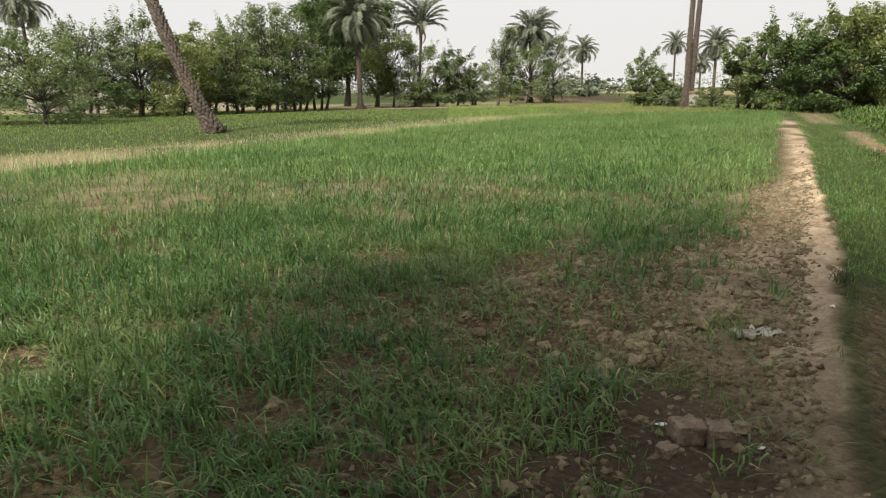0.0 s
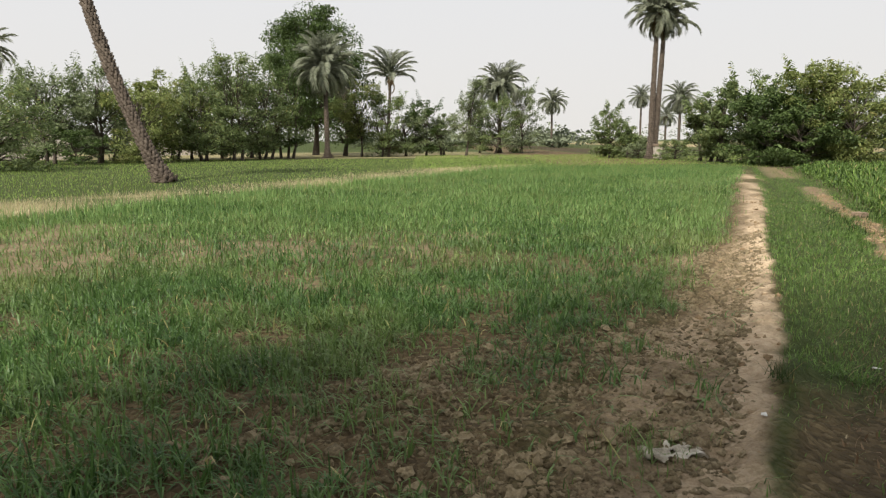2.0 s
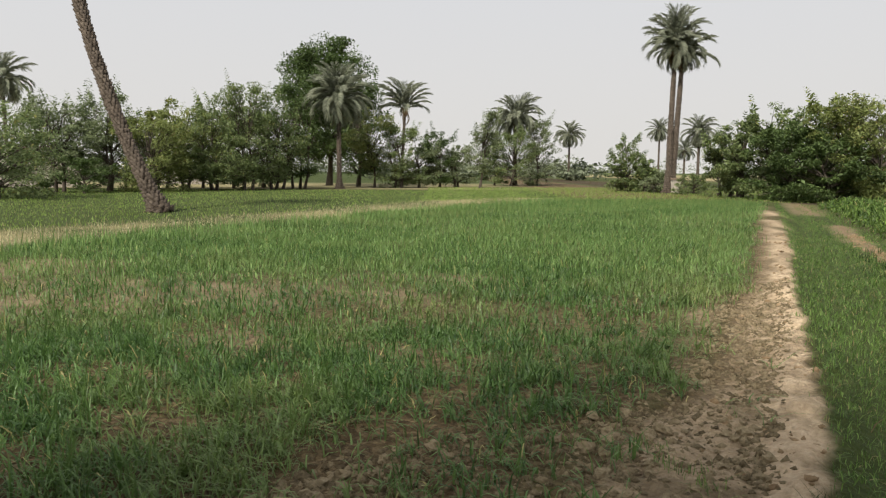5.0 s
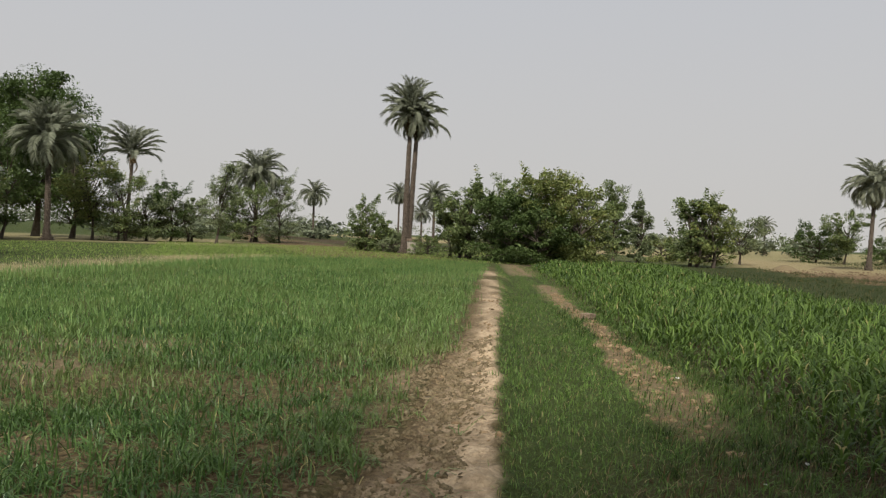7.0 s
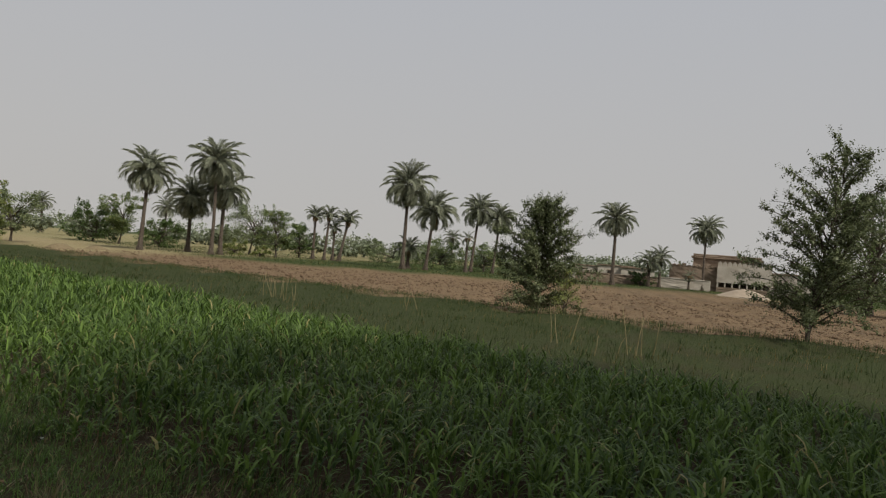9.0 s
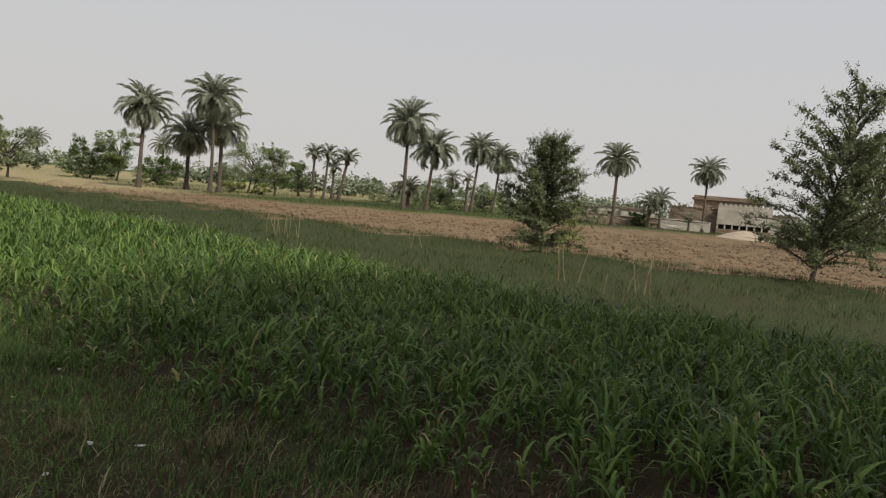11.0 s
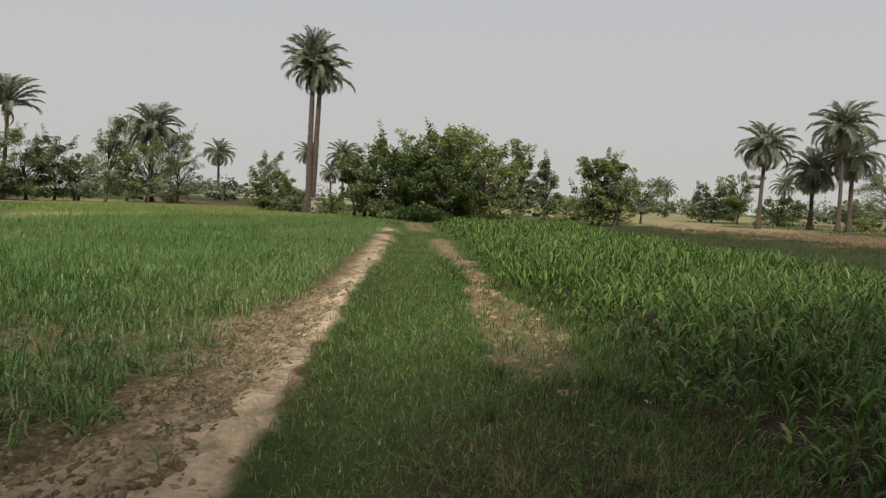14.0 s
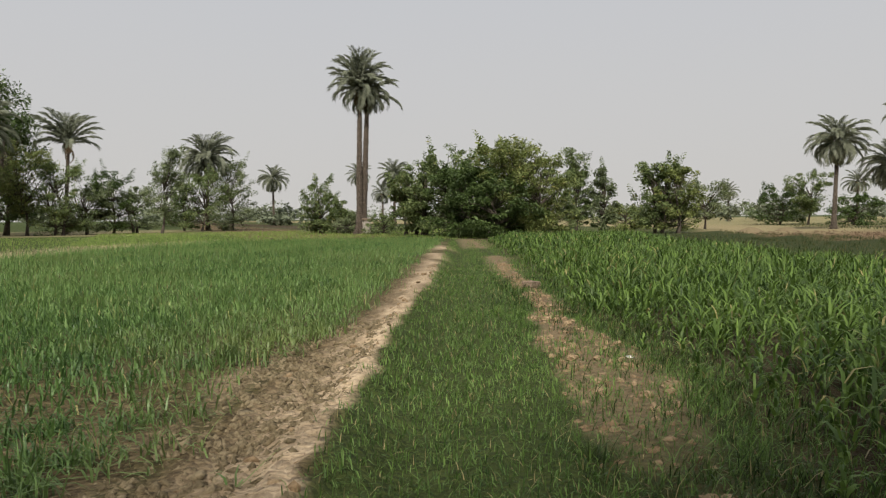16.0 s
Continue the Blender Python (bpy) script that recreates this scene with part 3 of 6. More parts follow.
grass("yellowing_lit_wheat", WHEAT_DRY_LIT, "taller yellowing edge wheat, and far wheat coloured lighter as if brighter lit", "wheat", [
    (edge_row, 0.25, 0.46, 0.02, 0.2, 0.4, 2, 46),
    # from here on, lighter blades put the far field's brightness into leaf colour
    (scatter(24000, -9, 9, 12, 20, lambda x, y: in_wheat(x, y) * 0.8, 108), 0.12, 0.26, 0.015, 0.6, 1.0, 2, 109),
    (scatter(24000, -9, 13, 13, 24, lambda x, y: in_wheat(x, y) * 0.9, 97), 0.14, 0.28, 0.018, 0.5, 0.8, 2, 98),
    (scatter(34000, -4, 20, 24, 44, lambda x, y: in_wheat(x, y) * 0.9, 99), 0.16, 0.32, 0.028, 0.5, 0.8, 1, 100),
    (scatter(16000, -9, 8, 11, 26, lambda x, y: in_wheat(x, y) * step(0.40, 0.62, vnoise(x, y, 0.35, 72)), 47), 0.10, 0.24, 0.015, 0.6, 1.0, 2, 48)])
straw_zone = lambda x, y: 0.8 * step(-1.0, 1.2, straw_low(y) - x + 2.0 * (vnoise(x, y, 0.4, 48) - 0.5)) * step(-1.6, 1.6, x - straw_high(y)) * step(47, 44, y)
grass("straw_stubble", STUBBLE, "pale dry straw stubble in a strip", "straw", [(scatter(85000, -18, 8, 9, 46, straw_zone, 49), 0.06, 0.2, 0.016, 0.6, 0.3, 2, 50)])
on_track = lambda x, y: step(-0.26, -0.06, x - ridge_right(y) + 0.16 * (vnoise(x, y, 2.5, 73) - 0.5)) * step(0.5, -0.3, x - tall_left(y)) * (1 - 0.9 * np.clip(bare_cover(x, y) * 1.3, 0, 1)) * (1 - 0.85 * step(5.4, 4.4, y) * step(0.75, 0.45, x - ridge_right(y) + 0.3 * (vnoise(x, y, 2.0, 128) - 0.5))) * (
    1 - 0.75 * step(7.2, 5.0, y) * step(0.42, 0.56, vnoise(x, y, 1.1, 41)))
grass("track_grass", TURF, "short dense green grass on the farm track", "grass", [
    (scatter(90000, 0.5, 9.5, 1.0, 9, on_track, 51), 0.05, 0.12, 0.0072, 1.0, 0.9, 2, 52),
    (scatter(26000, -3, 6, -8, 1.0, on_track, 139), 0.05, 0.12, 0.011, 1.0, 0.9, 1, 140),
    (scatter(90000, 3, 14, 9, 20, on_track, 53), 0.05, 0.11, 0.0095, 0.95, 0.7, 2, 54),
    (scatter(60000, 8, 22, 20, 38, on_track, 55), 0.05, 0.11, 0.016, 0.6, 0.6, 1, 56),
    (tufts(scatter(900, -0.5, 3.2, 2.3, 6.5, lambda x, y: step(-0.2, 0.3, x - dirt_left(y) + 0.6) * step(-0.05, -0.3, x - ridge_mid(y)) * step(0.45, 0.6, vnoise(x, y, 2.2, 113)), 114), 7, 0.03, 115), 0.05, 0.15, 0.006, 0.6, 1.1, 2, 116),
    (tufts(scatter(6500, 4, 10, 3.5, 15, lambda x, y: step(-1.4, -0.7, x - tall_left(y)) * step(1.0, 0.3, x - tall_left(y)) * (1 - 0.85 * rut_cover(x, y)) * (0.4 + 0.6 * step(0.35, 0.6, vnoise(x, y, 1.5, 131))), 132), 8, 0.06, 133), 0.06, 0.17, 0.009, 0.9, 1.1, 2, 134),
    (tufts(scatter(2600, 1.5, 9, 2.5, 13, lambda x, y: on_track(x, y) * step(0.44, 0.6, vnoise(x, y, 1.3, 79)), 91), 12, 0.045, 92), 0.06, 0.15, 0.0085, 0.95, 1.2, 2, 93)])
# weeds where the track runs into the crop, and rank grass along the field bank
verge_zone = lambda x, y: step(-1.3, -0.6, x - tall_left(y)) * step(0.9, 0.2, x - tall_left(y)) * (1 - 0.9 * rut_cover(x, y)) * step(0.3, 0.6, vnoise(x, y, 1.2, 120, 3))
bank_zone = lambda x, y: step(1.0, 0.3, np.abs(x - brown_left(y) + 0.75 + 0.5 * (vnoise(x, y, 0.6, 121) - 0.5)))
grass("verge_grass", RANK, "rank dark green weeds and grass along field edges", "grass", [
    (tufts(scatter(7000, 4, 11, 2.5, 16, verge_zone, 122), 8, 0.05, 123), 0.06, 0.2, 0.009, 0.7, 1.2, 2, 124),
    (tufts(scatter(26000, 17, 34, -16, 30, bank_zone, 125), 5, 0.08, 126), 0.1, 0.26, 0.016, 0.6, 0.9, 1, 127)])
meadow_right = lambda x, y: step(-0.2, 0.3, x - tall_right(y)) * step(0.3, -0.3, x - brown_left(y))
meadow_left = lambda x, y: step(0.3, -0.3, x - straw_high(y)) * step(-2, 6, y - 12) * 0.9
grass("meadow_grass", MEADOW, "low rough meadow grass with dry tufts", "grass", [
    (scatter(85000, 8, 45, -30, 38, meadow_right, 57), 0.05, 0.16, 0.018, 0.6, 0.6, 1, 58),
    (tufts(scatter(9000, 8, 38, -12, 34, lambda x, y: meadow_right(x, y) * step(0.4, 0.6, vnoise(x, y, 0.6, 51)), 102), 7, 0.06, 103), 0.08, 0.26, 0.012, 0.5, 0.9, 2, 104),
    (tufts(scatter(9000, 10, 45, -12, 40, lambda x, y: step(0.8, 0.2, np.abs(x - brown_left(y) + 0.35)), 105), 7, 0.08, 106), 0.1, 0.3, 0.014, 0.5, 0.9, 2, 107),
    (scatter(40000, 55, 110, -40, 75, lambda x, y: step(-1, 1, x - brown_right(y)) * 0.8, 63), 0.1, 0.25, 0.07, 0.6, 0.5, 1, 64)])

grass("lawn_grass", LAWN, "short bright green grass beyond the wheat", "grass", [
    (scatter(90000, -45, 12, 12, 62, meadow_left, 59), 0.06, 0.15, 0.035, 0.6, 0.5, 1, 60),
    (scatter(50000, 0, 40, 40, 75, lambda x, y: step(22, 18, x - 0.3 * y) * 0.8, 61), 0.08, 0.2, 0.045, 0.6, 0.5, 1, 62)])


def fodder(name, pts, leaves, h0, h1, segs, wide, seed):
    """Broad arching leaves round a short stalk, like young maize or sorghum."""
    r = np.random.default_rng(seed)
    n = len(pts)
    height = r.uniform(h0, h1, n) * (0.55 + 0.45 * step(0.0, 1.3, pts[:, 0] - tall_left(pts[:, 1]))) * (0.75 + 0.5 * vnoise(pts[:, 0], pts[:, 1], 0.7, 75))
    lf = np.repeat(np.arange(n), leaves)
    frac = np.tile(np.linspace(0.12, 0.78, leaves), n) + r.uniform(-0.06, 0.06, n * leaves)
    base = pts[lf].copy()
    base[:, 2] += frac * height[lf] * 0.75
    length = height[lf] * r.uniform(0.42, 0.78, len(lf))
    leafs = blades(base, length, wide * r.uniform(0.7, 1.3, len(lf)), r.uniform(0.2, 0.75, len(lf)), r.uniform(0.9, 2.8, len(lf)), segs, seed)
    stalks = blades(pts, height * 0.85, np.full(n, wide * 0.4), np.abs(r.normal(0, 0.08, n)), np.full(n, 0.1), 2, seed + 1)
    v, f = joined([leafs, stalks])
    slot = np.concatenate([np.zeros(len(leafs[1])), np.ones(len(stalks[1]))])
    return tagged(mesh_object(name, v, f, [MAIZE, STALK], slots=slot), "dark green knee-high fodder maize with arching leaves", "crop", kind="stuff")


in_fodder = lambda x, y: step(-0.35, 0.9, x - tall_left(y) + 0.5 * (vnoise(x, y, 1.4, 76) - 0.5)) * step(0.3, -0.3, x - tall_right(y) + 0.6 * (vnoise(x, y, 0.8, 77) - 0.5))
fodder("fodder_crop", scatter(11500, 5, 16, -5, 11, in_fodder, 65), 6, 0.30, 0.50, 3, 0.029, 66)
fodder("fodder_crop", scatter(16000, 7, 22, 11, 22, in_fodder, 67), 5, 0.32, 0.52, 2, 0.032, 68)
fodder("fodder_crop", scatter(12000, 12, 31, 22, 37, in_fodder, 69), 4, 0.34, 0.54, 2, 0.05, 70)

bare = lambda x, y: (1 - 0.9 * np.exp(-(((x - 0.9) / 0.75) ** 2 + ((y - 2.7) / 0.65) ** 2))) * (0.35 + 0.65 * step(0.42, 0.60, vnoise(x, y, 2.4, 111, 3))) * (1 - 0.8 * in_wheat(x, y)) * step(-0.5, 0.3, x - dirt_left(y) + 1.6 * step(7.5, 5, y)) * step(0.1, -0.15, x - ridge_mid(y))
clods("soil_clods", scatter(230000, -2.5, 7, 2.0, 12, bare, 81), 0.008, 0.032, CLOD, "crumbly dry brown clods of soil", 82, power=1.9)
clods("soil_clods", scatter(3200, -2.5, 7, 2.0, 12, bare, 95), 0.018, 0.048, CLOD, "larger broken clods of dry soil", 96, True, 2.2)
clods("soil_clods", scatter(26000, -5, 5, 2, 12, lambda x, y: np.clip(1 - 1.6 * in_wheat(x, y), 0, 1) * step(0.1, -0.1, x - dirt_left(y)) * step(-0.5, 0.5, x - straw_low(y)), 83), 0.007, 0.03, CLOD, "small dry clods between wheat plants", 84)
clods("ridge_clods", scatter(120000, 1, 12, 2, 20, lambda x, y: np.maximum(0.12 * pale_cover(x, y), 0.7 * rut_cover(x, y)), 85), 0.006, 0.034, PALE_CLOD, "pale dried mud lumps on the trodden ridge", 86, True, 3)
clods("ploughed_clods", scatter(34000, 22, 60, -25, 45, lambda x, y: step(0, 0.6, x - brown_left(y)) * step(0, -2, x - brown_right(y)) * (1.2 - x / 75), 87), 0.025, 0.10, PLOUGH_CLOD, "turned brown clods of the ploughed field", 88, power=2.5)


def single_clods(parent, count, seed):
    """The larger lumps of the tilled strip and the wheel rut, each one a piece of the ground."""
    r = np.random.default_rng(seed)
    shapes = []
    for k in range(14):
        bm = bmesh.new()
        bmesh.ops.create_icosphere(bm, subdivisions=2, radius=1)
        for q in bm.verts:
            n3 = q.co.normalized()
            lump = 0.30 * math.sin(3.1 * n3.x + k) * math.cos(2.7 * n3.y - 2 * k) + 0.2 * math.sin(6.3 * n3.z + 5.1 * n3.x + k)
            q.co = n3 * (1 + lump + r.uniform(-0.16, 0.16))
            q.co.z *= 0.8
        me = bpy.data.meshes.new("clod")
        bm.to_mesh(me)
        bm.free()
        me.materials.append(CLOD if k < 10 else PALE_CLOD)
        shapes.append(me)
    near = scatter(9000, -1.5, 3.2, 2.4, 7.5, lambda x, y: bare(x, y) * step(0.4, 0.6, vnoise(x, y, 1.7, 130)), seed + 1)[:count]
    rut = scatter(4000, 4.5, 9.5, 6, 14.5, lambda x, y: rut_cover(x, y) * step(0.4, 0.6, vnoise(x, y, 2.6, 135)), seed + 2)[:70]
    for k, p in enumerate(np.concatenate([near, rut])):
        pale = k >= len(near)
        ob = new("clod", shapes[int(r.integers(10, 14) if pale else r.integers(0, 10))])
        size = 0.018 + 0.030 * r.uniform() ** 2
        ob.parent = parent
        ob.location, ob.rotation_euler, ob.scale = (p[0], p[1], p[2] + 0.01 + 0.25 * size), (r.uniform(-0.3, 0.3), r.uniform(-0.3, 0.3), r.uniform(0, 6.3)), (size * r.uniform(0.8, 1.3), size, size)


single_clods(soil, 230, 900)
litter_zone = lambda x, y: step(7.4, 5.6, y) * step(0.1, 0.7, x - ridge_right(y)) * step(0.5, -0.2, x - tall_left(y) - 0.5) * (0.35 + 0.65 * step(0.42, 0.58, vnoise(x, y, 1.1, 41)))
grass("dry_leaf_litter", LITTER, "brown dry leaf and straw litter on darkened soil", "litter", [(scatter(26000, 1.5, 9, 1, 7.5, litter_zone, 89), 0.03, 0.12, 0.016, 1.25, 0.5, 2, 90)])


# ---- trees ----
VIEW = (1.9, 2.6)


def at(az, d):
    """Plan place on a bearing (degrees right of the field's long axis) from the middle of the walk."""
    return VIEW[0] + d * math.sin(radians(az)), VIEW[1] + d * math.cos(radians(az))


def tube(path, radii, sides=6):
    """A tapered tube along a path, as arrays."""
    path = np.asarray(path, dtype=float)
    n = len(path)
    t = np.gradient(path, axis=0)
    t /= np.linalg.norm(t, axis=1)[:, None] + 1e-9
    ref = np.where(np.abs(t[:, 2:3]) > 0.9, np.array([[1.0, 0, 0]]), np.array([[0, 0, 1.0]]))
    u = np.cross(t, ref)
    u /= np.linalg.norm(u, axis=1)[:, None] + 1e-9
    w = np.cross(t, u)
    a = np.linspace(0, 2 * np.pi, sides, endpoint=False)
    v = path[:, None] + np.asarray(radii)[:, None, None] * (np.cos(a)[None, :, None] * u[:, None] + np.sin(a)[None, :, None] * w[:, None])
    f = []
    for i in range(n - 1):
        for k in range(sides):
            q = (i * sides + k, i * sides + (k + 1) % sides, (i + 1) * sides + (k + 1) % sides, (i + 1) * sides + k)
            f += [(q[0], q[1], q[2]), (q[0], q[2], q[3])]
    for k in range(1, sides - 1):
        f.append(((n - 1) * sides, (n - 1) * sides + k, (n - 1) * sides + k + 1))
    return v.reshape(-1, 3), np.array(f)


def leaf_cloud(centers, size, r, droop=0.15, slim=0.45, out=None):
    """Folded pointed leaves at the given points; out leans them along the given directions."""
    n = len(centers)
    az = r.uniform(0, 2 * np.pi, n)
    el = r.normal(-droop, 0.55, n)
    d = np.stack([np.cos(az) * np.cos(el), np.sin(az) * np.cos(el), np.sin(el)], 1)
    if out is not None:
        d = d * 0.7 + out
        d /= np.linalg.norm(d, axis=1)[:, None] + 1e-9
    s = np.cross(d, np.array([0, 0, 1.0]))
    s /= np.linalg.norm(s, axis=1)[:, None] + 1e-9
    up = np.cross(s, d)
    roll = r.normal(0, 0.5, n)[:, None]
    s, up = s * np.cos(roll) + up * np.sin(roll), up * np.cos(roll) - s * np.sin(roll)
    L = (size * r.uniform(0.6, 1.4, n))[:, None]
    v = np.stack([centers - d * L * 0.5, centers - s * L * slim * 0.5 + up * L * 0.08, centers + d * L * 0.5, centers + s * L * slim * 0.5 + up * L * 0.08], 1).reshape(-1, 3)
    o = (np.arange(n) * 4)[:, None, None]
    return v, (o + np.array([[0, 2, 1], [0, 3, 2]])[None]).reshape(-1, 3)


def shoot_leaves(base, axis, length, leaf, count, r):
    """Leaves set round one upright shoot, shorter towards its tip."""
    f = np.linspace(0.05, 1, count)
    p = base + axis * (length * f)[:, None]
    a = np.arange(count) * 2.4 + r.uniform(0, 6)
    u = np.cross(axis, [0.3, 0.9, 0.1])
    u /= np.linalg.norm(u)
    w = np.cross(axis, u)
    rad = np.cos(a)[:, None] * u + np.sin(a)[:, None] * w
    size = leaf * (1.25 - 0.65 * f)
    return p + rad * (0.42 * size)[:, None], rad + axis * 0.35, size


def tree(name, x, y, h, w, mat, label, seed, clear=0.15, clumps=34, leaves=3200, leaf=0.24, trunks=1, trunk_r=0.11, shape="round", lean=(0, 0), category="tree", puff=0.15, group="", shoots=None):
    """Trunk, limbs that reach into the clumps, and a crown of single leaves gathered in uneven clumps."""
    r = np.random.default_rng(seed)
    z0 = float(ground_height(np.array([x]), np.array([y]))[0]) - 0.05
    top = new(name)
    top.location = (x, y, z0)
    tagged(top, label, category, group)
    cs = []
    while len(cs) < clumps:
        p = r.uniform(-1, 1, 3)
        f = (p[2] + 1) / 2
        if shape == "round":
            env = math.sqrt(max(0, 1 - abs(2 * f - 0.85) ** 2.4 / 1.6))
        elif shape == "cone":
            env = 0.07 + (1 - f) ** 0.62 * min(1, 0.35 + 2.3 * f)
        elif shape == "flat":
            env = 0.35 + 0.65 * min(1, f * 1.8)
        elif shape == "column":
            env = 0.9 - 0.55 * f
        else:
            env = 0.97 - 0.12 * f if f < 0.68 else 0.78 - 0.6 * (f - 0.68)
        rad = math.hypot(p[0], p[1])
        if rad > 0:
            p[:2] *= rad ** -0.3
            rad = rad ** 0.7
        if rad > 1 or rad < 0.25 * (1 - f) or (shape == "shoots" and f > 0.68 and r.uniform() < 0.45):
            continue
        p = p * env
        cs.append((p[0] * w / 2 + lean[0] * f * h, p[1] * w / 2 + lean[1] * f * h, h * (clear + (1 - clear) * f * (0.86 if shape == "shoots" else 0.94))))
    cs = np.array(cs)
    fork = h * (0.25 + clear * 0.6)
    stems = []
    for k in range(trunks):
        bx, by = (np.clip(r.normal(0, 0.06 * w, 2), -0.1 * w, 0.1 * w) if trunks > 1 else (0, 0))
        tip = np.array([lean[0] * h * 0.7 + r.normal(0, 0.06 * w) + bx * 1.6, lean[1] * h * 0.7 + r.normal(0, 0.06 * w) + by * 1.6, h * 0.72])
        s = np.linspace(0, 1, 7)[:, None]
        path = np.array([bx, by, 0]) * (1 - s) + tip * s + np.concatenate([np.sin(s * 5 + k) * 0.03 * w, np.cos(s * 4 + k) * 0.03 * w - 0.03 * w * (1 - s), 0 * s], 1)
        path[0] = (bx, by, 0)
        stems.append(path)
        v, f = tube(path, trunk_r * (1 - 0.75 * s[:, 0]) * (1 + 0.5 * np.exp(-s[:, 0] * 14)), 7)
        mesh_object("trunk", v, f, BARK, top, smooth=True)
    pieces = []
    for c in cs:
        st = stems[int(r.integers(len(stems)))]
        lo = min(max(c[2] * 0.55, fork * 0.5), h * 0.7)
        p0 = st[int(np.argmin(np.abs(st[:, 2] - lo)))]
        mid = (p0 + c) / 2 + np.array([0, 0, 0.10 * np.linalg.norm(c - p0)]) + r.normal(0, 0.04 * w, 3)
        s = np.linspace(0, 1, 5)[:, None]
        path = p0 * (1 - s) ** 2 + 2 * mid * s * (1 - s) + c * s ** 2
        pieces.append(tube(path, trunk_r * 0.36 * (1 - 0.8 * s[:, 0]), 3))
    v, f = joined(pieces)
    mesh_object("branchwork", v, f, BARK, top)["kind"] = "stuff"
    per = r.multinomial(leaves, r.dirichlet(np.full(len(cs), 3.0)))
    pts, outs, sizes = [], [], []
    for c, k in zip(cs, per):
        q = r.normal(0, 1, (k, 3))
        q /= np.linalg.norm(q, axis=1)[:, None] + 1e-9
        shell = q * r.uniform(0, 1, (k, 1)) ** 0.33
        rad = puff * (0.6 + 0.7 * r.uniform()) * (0.5 * w + 0.25 * h)
        inner = r.uniform(0, 1, k) < 0.16
        along = r.uniform(0.35, 0.95, (k, 1))
        root = np.array([lean[0] * c[2] * 0.6, lean[1] * c[2] * 0.6, c[2] * 0.86])
        fill = root * (1 - along) + c * along + r.normal(0, 0.4 * rad, (k, 3)) * np.array([1, 1, 0.8])
        pts.append(np.where(inner[:, None], fill, c + shell * np.array([rad, rad, rad * 0.55])))
        outs.append(np.where(inner[:, None], 0.0, q * 0.6))
        sizes.append(np.where(inner, leaf * 1.6, leaf))
    high = cs[np.argsort(-cs[:, 2])][:max(6, len(cs) // 2)]
    for k in range(shoots if shoots is not None else (18 if shape == "shoots" else 8 if leaf < 0.3 else 0)):
        c = high[int(r.integers(len(high)))]
        side = np.array([c[0] - lean[0] * c[2], c[1] - lean[1] * c[2], 0]) / max(w, 0.1)
        axis = np.array([0, 0, 1.0]) + side * 1.0 + r.normal(0, 0.16, 3)
        axis /= np.linalg.norm(axis)
        p, o, z = shoot_leaves(c, axis, h * r.uniform(0.12, 0.24), leaf * 1.9, 26, r)
        pts.append(p)
        outs.append(o)
        sizes.append(z)
    pts = np.concatenate(pts)
    pts[:, 2] = np.maximum(pts[:, 2], 0.08)
    v, f = leaf_cloud(pts, np.concatenate(sizes), r, slim=0.44, out=np.concatenate(outs))
    mesh_object("crown", v, f, mat, top)
    return top


